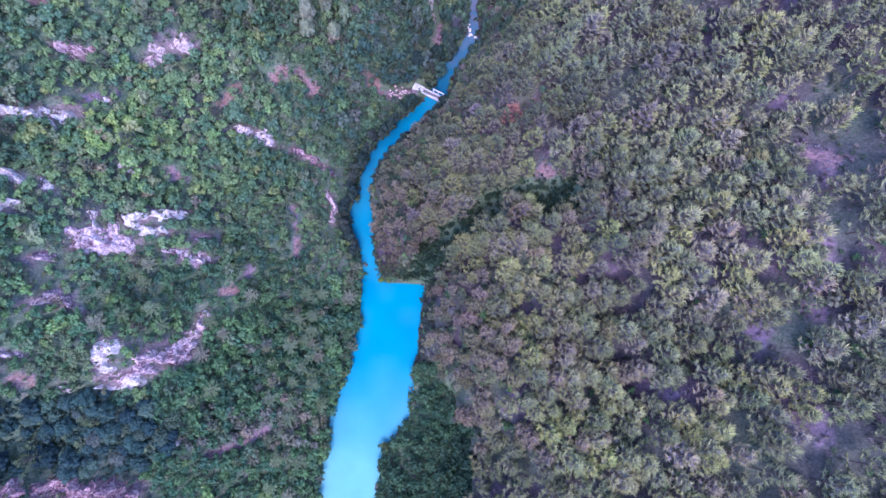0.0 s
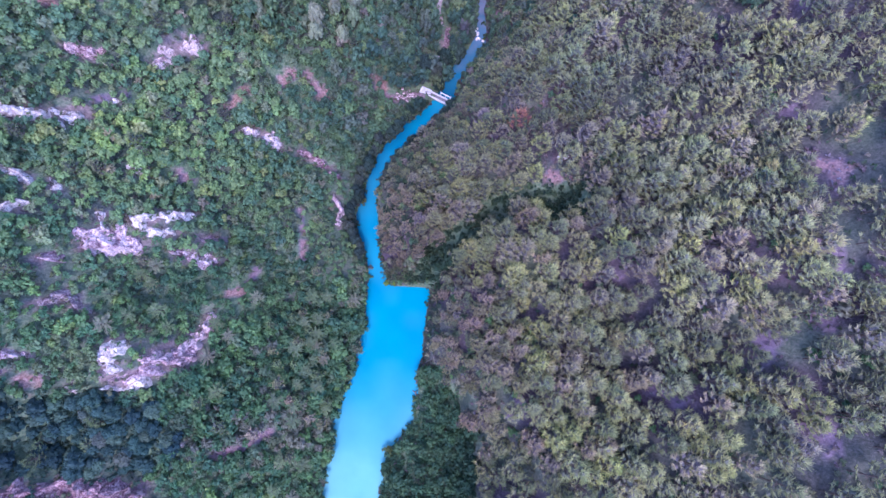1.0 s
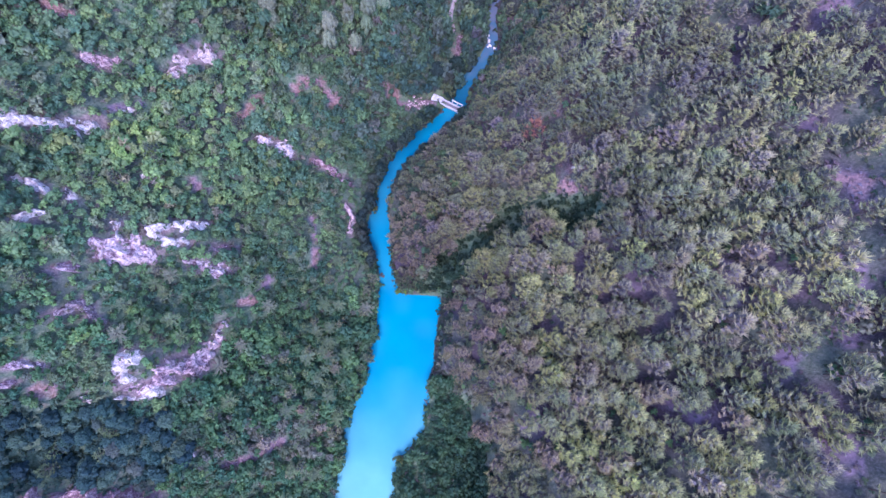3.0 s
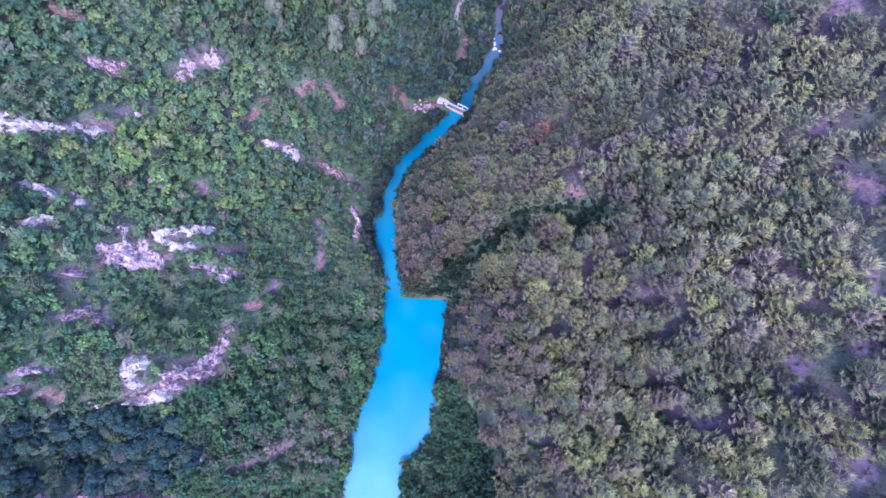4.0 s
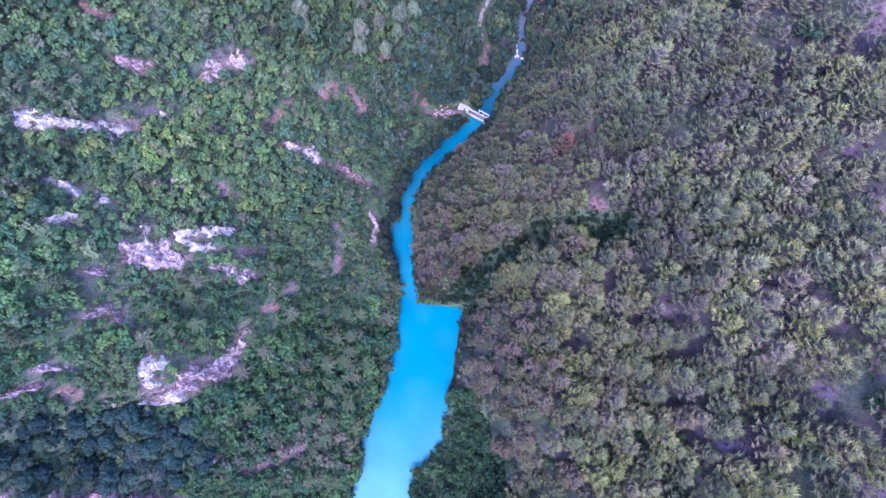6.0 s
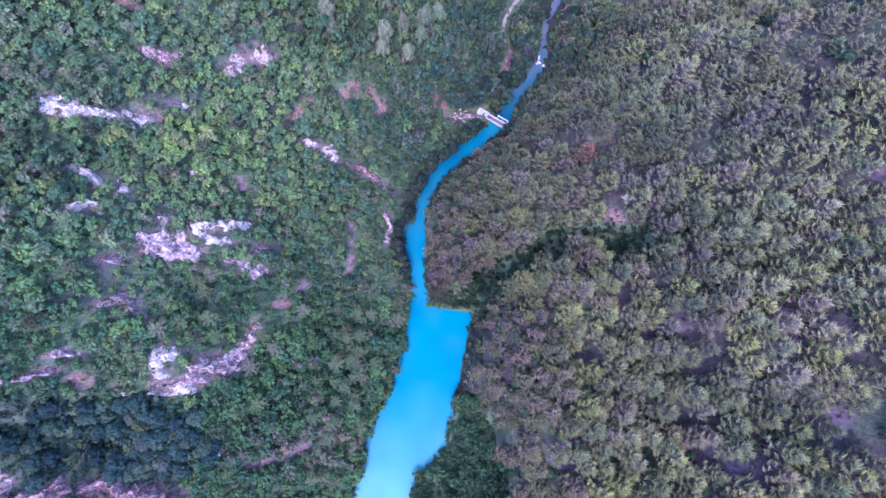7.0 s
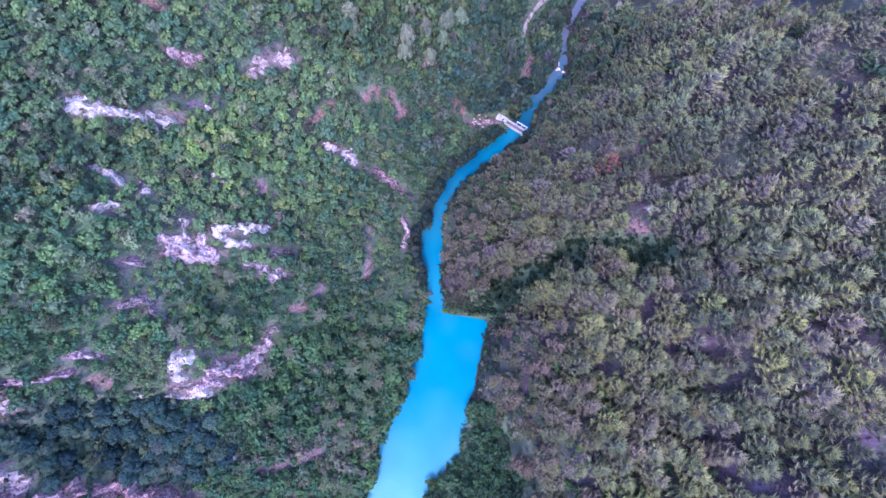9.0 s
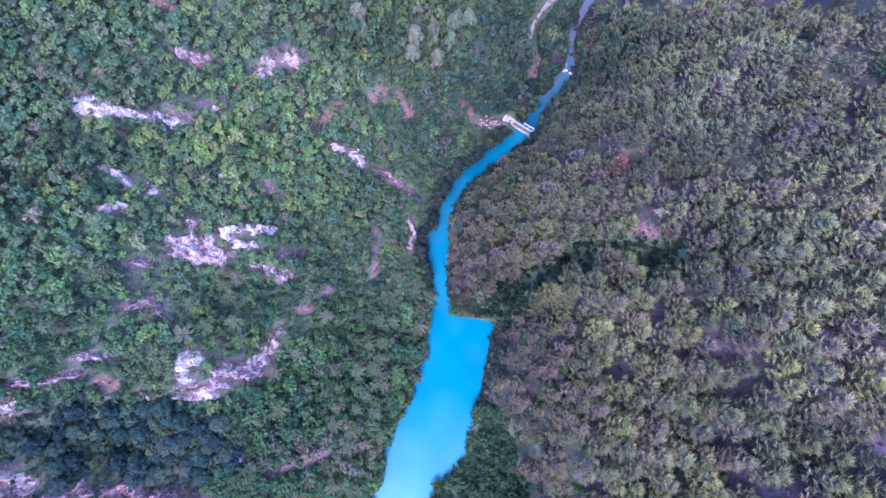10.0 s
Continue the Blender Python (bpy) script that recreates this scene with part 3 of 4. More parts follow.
# ---- trees ----
OCTA = (np.array([(1, 0, 0), (-1, 0, 0), (0, 1, 0), (0, -1, 0), (0, 0, 1), (0, 0, -1)], float),
        np.array([(0, 2, 4), (2, 1, 4), (1, 3, 4), (3, 0, 4), (2, 0, 5), (1, 2, 5), (3, 1, 5), (0, 3, 5)]))
GOLD = (1 + 5**0.5) / 2
ICO = (np.array([(-1, GOLD, 0), (1, GOLD, 0), (-1, -GOLD, 0), (1, -GOLD, 0), (0, -1, GOLD), (0, 1, GOLD), (0, -1, -GOLD), (0, 1, -GOLD), (GOLD, 0, -1), (GOLD, 0, 1), (-GOLD, 0, -1), (-GOLD, 0, 1)]) / (1 + GOLD**2) ** 0.5,
       np.array([(0, 11, 5), (0, 5, 1), (0, 1, 7), (0, 7, 10), (0, 10, 11), (1, 5, 9), (5, 11, 4), (11, 10, 2), (10, 7, 6), (7, 1, 8),
                 (3, 9, 4), (3, 4, 2), (3, 2, 6), (3, 6, 8), (3, 8, 9), (4, 9, 5), (2, 4, 11), (6, 2, 10), (8, 6, 7), (9, 8, 1)]))


def clump(base, at, radius, r, flat=1.0):
    """A small uneven cushion of foliage."""
    turn = np.linalg.qr(r.normal(size=(3, 3)))[0]
    v = base[0] @ turn * (radius * r.uniform(0.7, 1.2, (len(base[0]), 1))) * [1, 1, flat]
    return v + at, base[1]


def broadleaf_crown(seed, leaves, lobe_count, grain_size):
    """A crown of many cushions, rough with leaf sprays that stand out from them."""
    r = np.random.default_rng(seed)
    lobes = [(0, 0, 1.2, 0.42)]
    for k in range(lobe_count - 1):
        a = k * 2.4 + r.uniform(-0.3, 0.3)
        d = 0.78 * ((k + 1) / lobe_count) ** 0.6 * r.uniform(0.85, 1.15)
        lobes.append((d * math.cos(a), d * math.sin(a), 1.2 - 0.75 * d * d + r.uniform(-0.14, 0.14), r.uniform(0.3, 0.45)))
    lobes = np.array(lobes)
    bits = [clump(ICO if lobe_count > 7 else OCTA, lo[:3], lo[3], r, 0.85) for lo in lobes]
    spray = []
    while len(spray) < leaves:
        lo = lobes[r.integers(len(lobes))]
        d = r.normal(size=3)
        d /= np.linalg.norm(d)
        if d[2] < -0.2:
            continue
        p = lo[:3] + d * lo[3] * r.uniform(0.85, 1.15)
        if (np.linalg.norm(lobes[:, :3] - p, axis=1) < 0.75 * lobes[:, 3]).any():
            continue
        nrm = d + 0.5 * r.normal(size=3)
        nrm /= np.linalg.norm(nrm)
        u = np.cross(nrm, r.normal(size=3))
        u /= np.linalg.norm(u)
        v = np.cross(nrm, u)
        a = grain_size * r.uniform(0.7, 1.3)
        spray.append((np.array([p - u * a, p + u * a * r.uniform(0.5, 1.0) + v * a * 0.9, p + u * a * 0.4 - v * a * r.uniform(0.7, 1.1)]), np.array([(0, 1, 2)])))
    return (*joined(bits + spray), crown_shading(bits + spray, 0.88, 1.02, 1.14))


def stem(points, radii, sides=4):
    """A tapered tube through points, as quads."""
    verts, quads = [], []
    for k, (p, rad) in enumerate(zip(points, radii)):
        for j in range(sides):
            a = j * math.tau / sides
            verts.append((p[0] + rad * math.cos(a), p[1] + rad * math.sin(a), p[2]))
    for k in range(len(points) - 1):
        for j in range(sides):
            a, bb = k * sides + j, k * sides + (j + 1) % sides
            quads += [(a, bb, bb + sides), (a, bb + sides, a + sides)]
    return np.array(verts, float), np.array(quads)


def joined(pieces):
    vs, qs, at = [], [], 0
    for v, q in pieces:
        vs.append(v), qs.append(q + at)
        at += len(v)
    return np.concatenate(vs), np.concatenate(qs)


def crown_shading(pieces, inner_tone, base, tip):
    """Painted crown shading: inner foliage dark, shoots paler towards their tips."""
    return np.concatenate([np.full(len(v), inner_tone) if len(v) > 3 else np.array([base, tip, base]) for v, _ in pieces])


def broadleaf(seed, count, lobe_count=8, grain_size=0.16, limbs=0):
    r = np.random.default_rng(seed + 100)
    bits = [stem([(0, 0, -0.7), (0.04, 0.02, 0.3), (0, 0.05, 1.1)], [0.09, 0.07, 0.03])]
    for k in range(limbs):
        a = k * 2.1 + r.uniform(0, 1)
        bits.append(stem([(0.03, 0.01, 0.25), (0.45 * math.cos(a), 0.45 * math.sin(a), 0.8)], [0.045, 0.015]))
    return broadleaf_crown(seed, count, lobe_count, grain_size), joined(bits)


def pine(seed, boughs=9, whorls=5, fingers=8):
    """A pine 9 m high, about 3 m in radius: tiers of upswept boughs, each ending in a fan of pale finger-like shoots."""
    r = np.random.default_rng(seed)
    lean = r.normal(0, 0.3, 2)
    axis = lambda z: np.array([lean[0] * z / 9, lean[1] * z / 9, z])
    wood, cards, shade = [stem([axis(-1.5), axis(3), axis(6), axis(8.6)], [0.2, 0.17, 0.11, 0.03])], [], []

    def shoot(p, d, long, thick):
        """A tapering brush of needles, three-sided."""
        u = np.cross(d, r.normal(size=3))
        u /= np.linalg.norm(u)
        v = np.cross(d, u)
        ring = [p + thick * (u * math.cos(a) + v * math.sin(a)) for a in (0, 2.1, 4.2)]
        cards.append((np.array([*ring, p + d * long]), np.array([(0, 1, 3), (1, 2, 3), (2, 0, 3)])))
        # tips painted pale, as if they caught the light
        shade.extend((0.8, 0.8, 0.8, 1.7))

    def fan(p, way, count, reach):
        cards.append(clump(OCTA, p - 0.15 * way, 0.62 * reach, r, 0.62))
        # inner cushion painted dark, as if in the crown's own shade
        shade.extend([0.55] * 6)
        side = np.cross(way, (0, 0, 1.0))
        side /= np.linalg.norm(side) + 1e-6
        for k in range(count):
            a = (k / max(count - 1, 1) - 0.5) * 2.5 + r.uniform(-0.15, 0.15)
            d = way * math.cos(a) + side * math.sin(a) + np.array([0, 0, r.uniform(0.05, 0.6)])
            d /= np.linalg.norm(d)
            shoot(p - 0.2 * d, d, reach * r.uniform(1.2, 2.1) * (1 - 0.2 * abs(a)), r.uniform(0.13, 0.19))

    for w in range(whorls):
        f = w / (whorls - 1)
        z = 2.9 + 5.2 * f
        reach = 0.35 + 2.05 * (1 - f) ** 0.85
        count = max(3, round(boughs * (1 - 0.6 * f)))
        turn = r.uniform(0, math.tau)
        for k in range(count):
            a = turn + k * math.tau / count + r.uniform(-0.3, 0.3)
            way = np.array([math.cos(a), math.sin(a), r.uniform(0.1, 0.35) + 0.3 * f])
            root = axis(z + r.uniform(-0.4, 0.4))
            tip = root + way * reach * r.uniform(0.5, 1.3)
            wood.append(stem([root, tip], [0.05, 0.015], 3))
            fan(tip, way / np.linalg.norm(way), fingers, r.uniform(0.85, 1.1))
    for a in range(5):
        d = np.array([0.75 * math.cos(a * 1.26), 0.75 * math.sin(a * 1.26), 0.9])
        shoot(axis(8.2), d / np.linalg.norm(d), 1.3, 0.22)
    v, q = joined(cards)
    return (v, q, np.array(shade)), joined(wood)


def young_pine(seed):
    """A slender young pine, 5 m high, whose few long boughs spread like a star."""
    r = np.random.default_rng(seed)
    wood, cards = [stem([(0, 0, -1), (0, 0, 3), (0.1, 0, 5)], [0.1, 0.08, 0.02])], []
    count = 9
    for tier, (z, reach) in enumerate(((3.4, 1.9), (4.3, 1.4), (5.0, 0.7))):
        for k in range(count - 2 * tier):
            a = k * math.tau / (count - 2 * tier) + tier * 0.4 + r.uniform(-0.2, 0.2)
            way = np.array([math.cos(a), math.sin(a), 0.25 + 0.2 * tier])
            side = np.array([-math.sin(a), math.cos(a), 0])
            long = reach * r.uniform(0.8, 1.2)
            root = np.array([0.05, 0, z])
            for s, wd in ((0.15, 0.3), (0.45, 0.26), (0.7, 0.2)):
                p = root + way * long * s
                for turn in (-0.45, 0, 0.45):
                    d = way + turn * side + r.normal(0, 0.12, 3)
                    cards.append((np.array([p - side * wd * 0.6, p + d * long * 0.42, p + side * wd * 0.6 + [0, 0, 0.06]]), np.array([(0, 1, 2)])))
            wood.append(stem([root, root + way * long * 0.9], [0.03, 0.01], 3))
    return (*joined(cards), crown_shading(cards, 0.62, 0.95, 1.85)), joined(wood)


BROAD = [broadleaf(11 + k, 58, 7, 0.18) for k in range(6)]
BIG = [broadleaf(131 + k, 260, 18, 0.085, 3) for k in range(3)]
SHRUB = [broadleaf(51 + k, 18, 4, 0.25, 0) for k in range(4)]
SCRUB = [pine(81 + k, 7, 4, 5) for k in range(4)]
PINES = [pine(31 + k) for k in range(5)]


def single(name, shape, leaf, label, category, group):
    root = tagged(new(name), label, category, group)
    (cv, cq, cs), (tv, tq) = shape
    for part_name, v, q, mat, s in (("crown", cv, cq, leaf, cs), ("trunk", tv, tq, BARK, np.ones(len(tv)))):
        # blue varies less than the rest: bluish shaded cores, yellowish lit tips
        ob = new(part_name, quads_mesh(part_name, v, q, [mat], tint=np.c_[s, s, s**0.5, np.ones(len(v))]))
        ob.parent = root
    return root


def stand(name, shapes, places, leaf, label, category):
    """All the trees of places (x, y, z, size, turn, squash, tint) in one mesh."""
    vs, qs, ws, ts, at = [], [], [], [], 0
    pick = np.arange(len(places)) % len(shapes)
    for k, ((cv, cq, cs), (tv, tq)) in enumerate(shapes):
        p = places[pick == k]
        if not len(p):
            continue
        v = np.concatenate([cv, tv])
        q = np.concatenate([cq, tq + len(cv)])
        c, s = np.cos(p[:, 4])[:, None], np.sin(p[:, 4])[:, None]
        x = (v[:, 0] * c - v[:, 1] * s) * p[:, 3:4] + p[:, 0:1]
        y = (v[:, 0] * s + v[:, 1] * c) * p[:, 3:4] + p[:, 1:2]
        z = v[:, 2] * p[:, 3:4] * p[:, 5:6] + p[:, 2:3]
        vs.append(np.stack([x, y, z], -1).reshape(-1, 3))
        qs.append((q[None] + (np.arange(len(p)) * len(v))[:, None, None] + at).reshape(-1, 3))
        ws.append(np.tile(np.r_[np.zeros(len(cq)), np.ones(len(tq))], len(p)))
        # the same painted bluish shade and yellowish light as on single trees
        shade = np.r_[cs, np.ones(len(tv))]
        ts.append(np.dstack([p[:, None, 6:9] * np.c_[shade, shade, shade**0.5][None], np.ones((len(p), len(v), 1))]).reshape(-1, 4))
        at += len(p) * len(v)
    me = quads_mesh(name, np.concatenate(vs), np.concatenate(qs), [leaf, BARK], np.concatenate(ws), tint=np.concatenate(ts))
    return tagged(new(name, me), label, category, kind="stuff")


def in_view(x, y, more):
    """The stretch of the gorge that is looked into."""
    return (x > -134 - more - 0.13 * (y + 50)) & (x < 117 + more + 0.06 * (y + 30)) & (y < np.where(x > 15, 188 - 0.78 * np.abs(x - 15), 173 - 0.5 * np.abs(x - 15)) + more) & (y > -61 - more + 0.13 * np.abs(x))


def scatter(spacing, seed, x0=-170, x1=135, y0=-68, y1=188):
    """Jittered points over the stretch of the gorge that is looked into."""
    r = np.random.default_rng(seed)
    x, y = np.meshgrid(np.arange(x0, x1, spacing), np.arange(y0, y1, spacing * 0.9))
    x = x + (np.arange(x.shape[0]) % 2 * 0.5 * spacing)[:, None]
    x, y = (x + r.uniform(-0.42, 0.42, x.shape) * spacing).ravel(), (y + r.uniform(-0.42, 0.42, y.shape) * spacing).ravel()
    keep = in_view(x, y, 0)
    return x[keep], y[keep], r


def open_ground(x, y, gap):
    """True where rock, bare soil, water or works leave room for no tree."""
    shut = np.zeros(len(x), bool)
    for line, half, *_ in OUTCROPS:
        lee = np.minimum(off_line(x, y, line), off_line(x - np.where(x < 0, 1.8, -1.8), y, line))
        shut |= lee < half * (0.6 + 0.5 * lattice(np.floor(x * 3), np.floor(y * 3), 5)) + 0.65 * gap
    bare = np.maximum(scars(x, y, 1.1 * gap + 0.3)[0], np.where(x > 98, scars(x + 2.5, y, 0.5 * gap)[0], 0))
    left, right = banks(y)
    shut |= (bare > 0.4 + 0.5 * lattice(np.floor(x * 2), np.floor(y * 2), 9)) | ((x > left - 0.3) & (x < right + 0.3))
    shut |= off_line(x, y, TRACK_LINE) < 3.2 + gap
    shut |= off_line(x, y, [(3.6, 104.0), (13.8, 99.2)]) < 3.4 + gap
    shut |= (y > 122) & (y < 175) & (x > left - 1.2 - gap) & (x < right + 1.2 + gap)
    shut |= off_line(x, y, [(-8, 99.9), (3, 103)]) < 2.6 + gap
    return shut


def blend(colours, r, count, weights):
    pick = r.choice(len(colours), count, p=np.array(weights) / np.sum(weights))
    return np.array(colours)[pick] * r.uniform(0.88, 1.13, (count, 1)) * r.uniform(0.95, 1.05, (count, 3))


# broad-leaved scrub and trees
x, y, r = scatter(2.2, 3)
left, right = banks(y)
on_left, bench = x < left, (x > right) & (y < -8) & (ground_z(x, y) < 9)
few = (x > right) & ~bench & (r.random(len(x)) < np.where(x - right < 24, 0.5, 0.15))
upriver = (x > right + 1) & (y > 112) & (y < 150) & (x < right + 16) | (off_line(x, y, RAVINE) < 6.2) & (x > right + 2)
keep = (on_left | bench | few | upriver) & ~open_ground(x, y, 0.5)
x, y = x[keep], y[keep]
size = (1.55 + 0.35 * ripple(x, y, 14, 51)) * r.uniform(0.55, 1.0, len(x)) * np.where(r.random(len(x)) < 0.22, 1.9, 1.25)
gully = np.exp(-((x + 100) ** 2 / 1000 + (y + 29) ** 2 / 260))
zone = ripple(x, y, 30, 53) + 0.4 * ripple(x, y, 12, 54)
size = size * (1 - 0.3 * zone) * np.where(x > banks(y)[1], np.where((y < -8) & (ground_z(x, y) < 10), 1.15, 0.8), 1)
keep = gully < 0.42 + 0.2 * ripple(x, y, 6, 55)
x, y, size, gully, zone = x[keep], y[keep], size[keep], gully[keep], zone[keep]
tint = blend([(0.105, 0.175, 0.095), (0.14, 0.22, 0.1), (0.08, 0.155, 0.105), (0.2, 0.25, 0.1), (0.18, 0.165, 0.145), (0.14, 0.175, 0.12)], r, len(x), (5, 2.5, 4, 0.3, 0.25, 2))
dry_side = (x > banks(y)[1]) & ~((y < -8) & (ground_z(x, y) < 9)) & (r.random(len(x)) < 0.65) & (y < 98)
tint = np.where(dry_side[:, None], blend([(0.2, 0.17, 0.145), (0.22, 0.18, 0.155), (0.16, 0.165, 0.115), (0.23, 0.2, 0.18)], r, len(x), (3, 2, 3, 1)), tint)
inland = np.clip((banks(y)[0] - x - 25) / 35, 0, 1)
tint = tint * (1 - (np.clip((y - 55) / 50, 0, 1) * (1 - inland))[:, None] * np.array([0.26, 0.17, 0.06]) * r.uniform(0.2, 1.5, (len(x), 1)))
# upper slope lightened inland, light and haze put into the tint
tint = tint * (1 + (inland * np.clip((y + 10) / 40, 0, 1))[:, None] * np.array([0.54, 0.46, 0.32]))
# bench and ravine trees take a dark tint in place of shade
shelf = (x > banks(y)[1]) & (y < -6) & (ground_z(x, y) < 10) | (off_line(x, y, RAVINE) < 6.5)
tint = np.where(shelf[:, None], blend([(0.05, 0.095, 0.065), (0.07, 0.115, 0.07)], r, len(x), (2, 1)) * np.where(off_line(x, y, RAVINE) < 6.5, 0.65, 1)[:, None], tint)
burnt = np.exp(-((x + 45) ** 2 / 260 + (y + 31) ** 2 / 60))
tint = np.where((r.random(len(x)) < 0.8 * burnt)[:, None], blend([(0.2, 0.165, 0.15), (0.24, 0.19, 0.175), (0.14, 0.145, 0.1)], r, len(x), (3, 2, 1)), tint)
# bank shade put into the tint, stronger towards the water
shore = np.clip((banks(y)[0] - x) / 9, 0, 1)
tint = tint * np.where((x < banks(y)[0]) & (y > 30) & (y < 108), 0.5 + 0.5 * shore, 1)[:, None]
# trees past the weir darkened for the shade of the left bank
bank_shade = (np.clip((y - 100) / 10, 0, 1) * np.clip(1.3 - (banks(y)[0] - x) / 14, 0, 1) * (x < banks(y)[0]))[:, None]
# second factor tints far trees bluer, in place of haze
tint = tint * (1 - bank_shade * np.array([0.2, 0.16, 0.05])) * (1 + (np.clip((y - 75) / 40, 0, 1) * (1 - 0.8 * inland))[:, None] * np.array([0.1, 0.02, 0.2]))
tint = tint * (1 - np.clip((y - 88) / 20, 0, 1) * inland * 0.28)[:, None]
# tints darkened for the shade of the hollow
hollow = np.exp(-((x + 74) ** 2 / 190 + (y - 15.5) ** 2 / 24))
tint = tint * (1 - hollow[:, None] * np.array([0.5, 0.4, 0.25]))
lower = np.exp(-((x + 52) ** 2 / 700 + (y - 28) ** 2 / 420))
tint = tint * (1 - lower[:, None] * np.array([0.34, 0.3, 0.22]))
knoll = np.exp(-((x + 90) ** 2 + (y + 6) ** 2) / 42)
tint = np.where((r.random(len(x)) < knoll)[:, None], blend([(0.19, 0.2, 0.12), (0.16, 0.19, 0.11)], r, len(x), (1, 1)), tint)
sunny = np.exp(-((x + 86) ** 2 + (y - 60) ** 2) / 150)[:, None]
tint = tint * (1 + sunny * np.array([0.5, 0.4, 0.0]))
patch = ripple(x, y, 22, 52)[:, None]
# the last factor paints the gully's shade into the tint
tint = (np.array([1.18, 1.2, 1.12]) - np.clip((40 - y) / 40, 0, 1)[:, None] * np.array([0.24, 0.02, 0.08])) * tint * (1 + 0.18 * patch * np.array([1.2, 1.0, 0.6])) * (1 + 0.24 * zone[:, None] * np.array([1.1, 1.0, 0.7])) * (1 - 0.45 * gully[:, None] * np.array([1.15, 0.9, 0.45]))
tint = (0.86 * tint + 0.14 * tint.mean(1, keepdims=True)) * np.array([1.03, 1.02, 0.92])
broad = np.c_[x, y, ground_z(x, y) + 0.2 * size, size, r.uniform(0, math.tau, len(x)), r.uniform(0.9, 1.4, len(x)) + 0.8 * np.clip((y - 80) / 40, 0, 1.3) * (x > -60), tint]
# bright bushes at the water's edge
edge = np.array([(-7, -39.2), (-8.6, -38.2), (-24.2, -11), (-25, -14), (4.6, -11.5), (-10.4, 22.8), (-7.5, 22.9), (-20.8, 55), (8.2, 87.5), (6, 85.5)])
er = r.uniform(1.2, 1.7, len(edge)) * np.where(edge[:, 1] < -35, 1.4, 1)
broad = np.concatenate([broad, np.c_[edge, np.full(len(edge), 0.5), er, r.uniform(0, 6, len(edge)), np.full(len(edge), 1.0), blend([(0.16, 0.22, 0.045), (0.13, 0.15, 0.06)], r, len(edge), (2, 1))]])

near = (np.abs(broad[:, 0] + 50) < 32) & (np.abs(broad[:, 1] + 2) < 34)
near &= np.cumsum(near) <= 290
models = [single("broadleaf_tree", BROAD[k], LEAVES, "rounded dark green broad-leaved tree on the slope", "tree", "broad-leaved trees on the slope") for k in range(5)]


def plant(models, places, look_of):
    for k, p in enumerate(places):
        m = Matrix.Translation(p[:3]) @ Matrix.Rotation(p[4], 4, "Z") @ Matrix.Diagonal((p[3], p[3], p[3] * p[5], 1))
        ob = models[k] if k < len(models) else copy_thing(models[k % len(models)], Matrix())
        ob.matrix_basis = m
        tagged(ob, look_of(p))
        for c in ob.children:
            if c.name.startswith("crown"):
                c.color = (*p[6:9], 1)


plant(models, broad[near], lambda p: "yellow-green broad-leaved bush on the slope" if p[6] > 0.125 and p[7] > 0.15 else "brownish dry broad-leaved tree on the slope" if p[6] > p[7] else "bright green rounded tree on the slope" if p[7] > 0.14 else "rounded dark green broad-leaved tree on the slope")
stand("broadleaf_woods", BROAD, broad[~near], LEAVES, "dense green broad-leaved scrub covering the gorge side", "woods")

# large crowns down in the gully
x, y, r = scatter(3.7, 19)
gully = np.exp(-((x + 100) ** 2 / 1000 + (y + 29) ** 2 / 260))
keep = (gully > 0.4 + 0.15 * ripple(x, y, 6, 55)) & ~open_ground(x, y, 1.2)
x, y = x[keep], y[keep]
size = r.uniform(1.7, 2.9, len(x))
# blue-green leaves, with the gully's shade mixed into their tint
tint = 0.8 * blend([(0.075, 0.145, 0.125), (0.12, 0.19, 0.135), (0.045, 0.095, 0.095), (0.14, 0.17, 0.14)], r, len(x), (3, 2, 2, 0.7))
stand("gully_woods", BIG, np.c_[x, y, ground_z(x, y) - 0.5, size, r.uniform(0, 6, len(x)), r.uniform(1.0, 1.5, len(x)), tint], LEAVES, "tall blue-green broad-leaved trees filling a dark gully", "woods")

# pines
x, y, r = scatter(4.85, 7)
left, right = banks(y)
z0 = ground_z(x, y)
right_side = (x > right) & ~((y < -8) & (z0 < 9)) & ((z0 > 3) | (y > 40)) & (y < 190)
sprinkled = (x < left) & (r.random(len(x)) < 0.09 + 0.45 * np.exp(-((x + 38) ** 2 / 150 + (y + 8) ** 2 / 900)))
keep = (right_side | sprinkled) & ~open_ground(x, y, 1.0) & (off_line(x, y, RAVINE) > 4.0 + 1.2 * ripple(x, y, 7, 71)) & ~((x > 58) & (ripple(x, y, 7, 77) < -0.72 - 0.2 * (y > 50))) & ~((y > 104) & (x > right) & (x < right + 5))
x, y, on_right = x[keep], y[keep], right_side[keep]
left, right = banks(y)
size = np.where(on_right, 1.16 + 0.14 * ripple(x, y, 16, 61), 0.76) * r.uniform(0.8, 1.17, len(x))
size *= np.where(on_right, np.clip((x - right) / 20, 0.65, 1.0) * np.clip(1.25 - x / 280 - np.clip(y - 40, 0, 60) / 500, 0.8, 1), 1)
olive, dull = [(0.225, 0.24, 0.16), (0.175, 0.2, 0.14), (0.255, 0.27, 0.15), (0.235, 0.22, 0.19)], [(0.235, 0.212, 0.19), (0.25, 0.217, 0.205), (0.21, 0.2, 0.155)]
tint = blend(olive, r, len(x), (4, 3, 1.4, 2))
rim = np.clip(1.25 - (x - right) / 26 + 0.4 * ripple(x, y, 10, 63), 0, 1) * np.clip((66 - y) / 22, 0.08, 1)
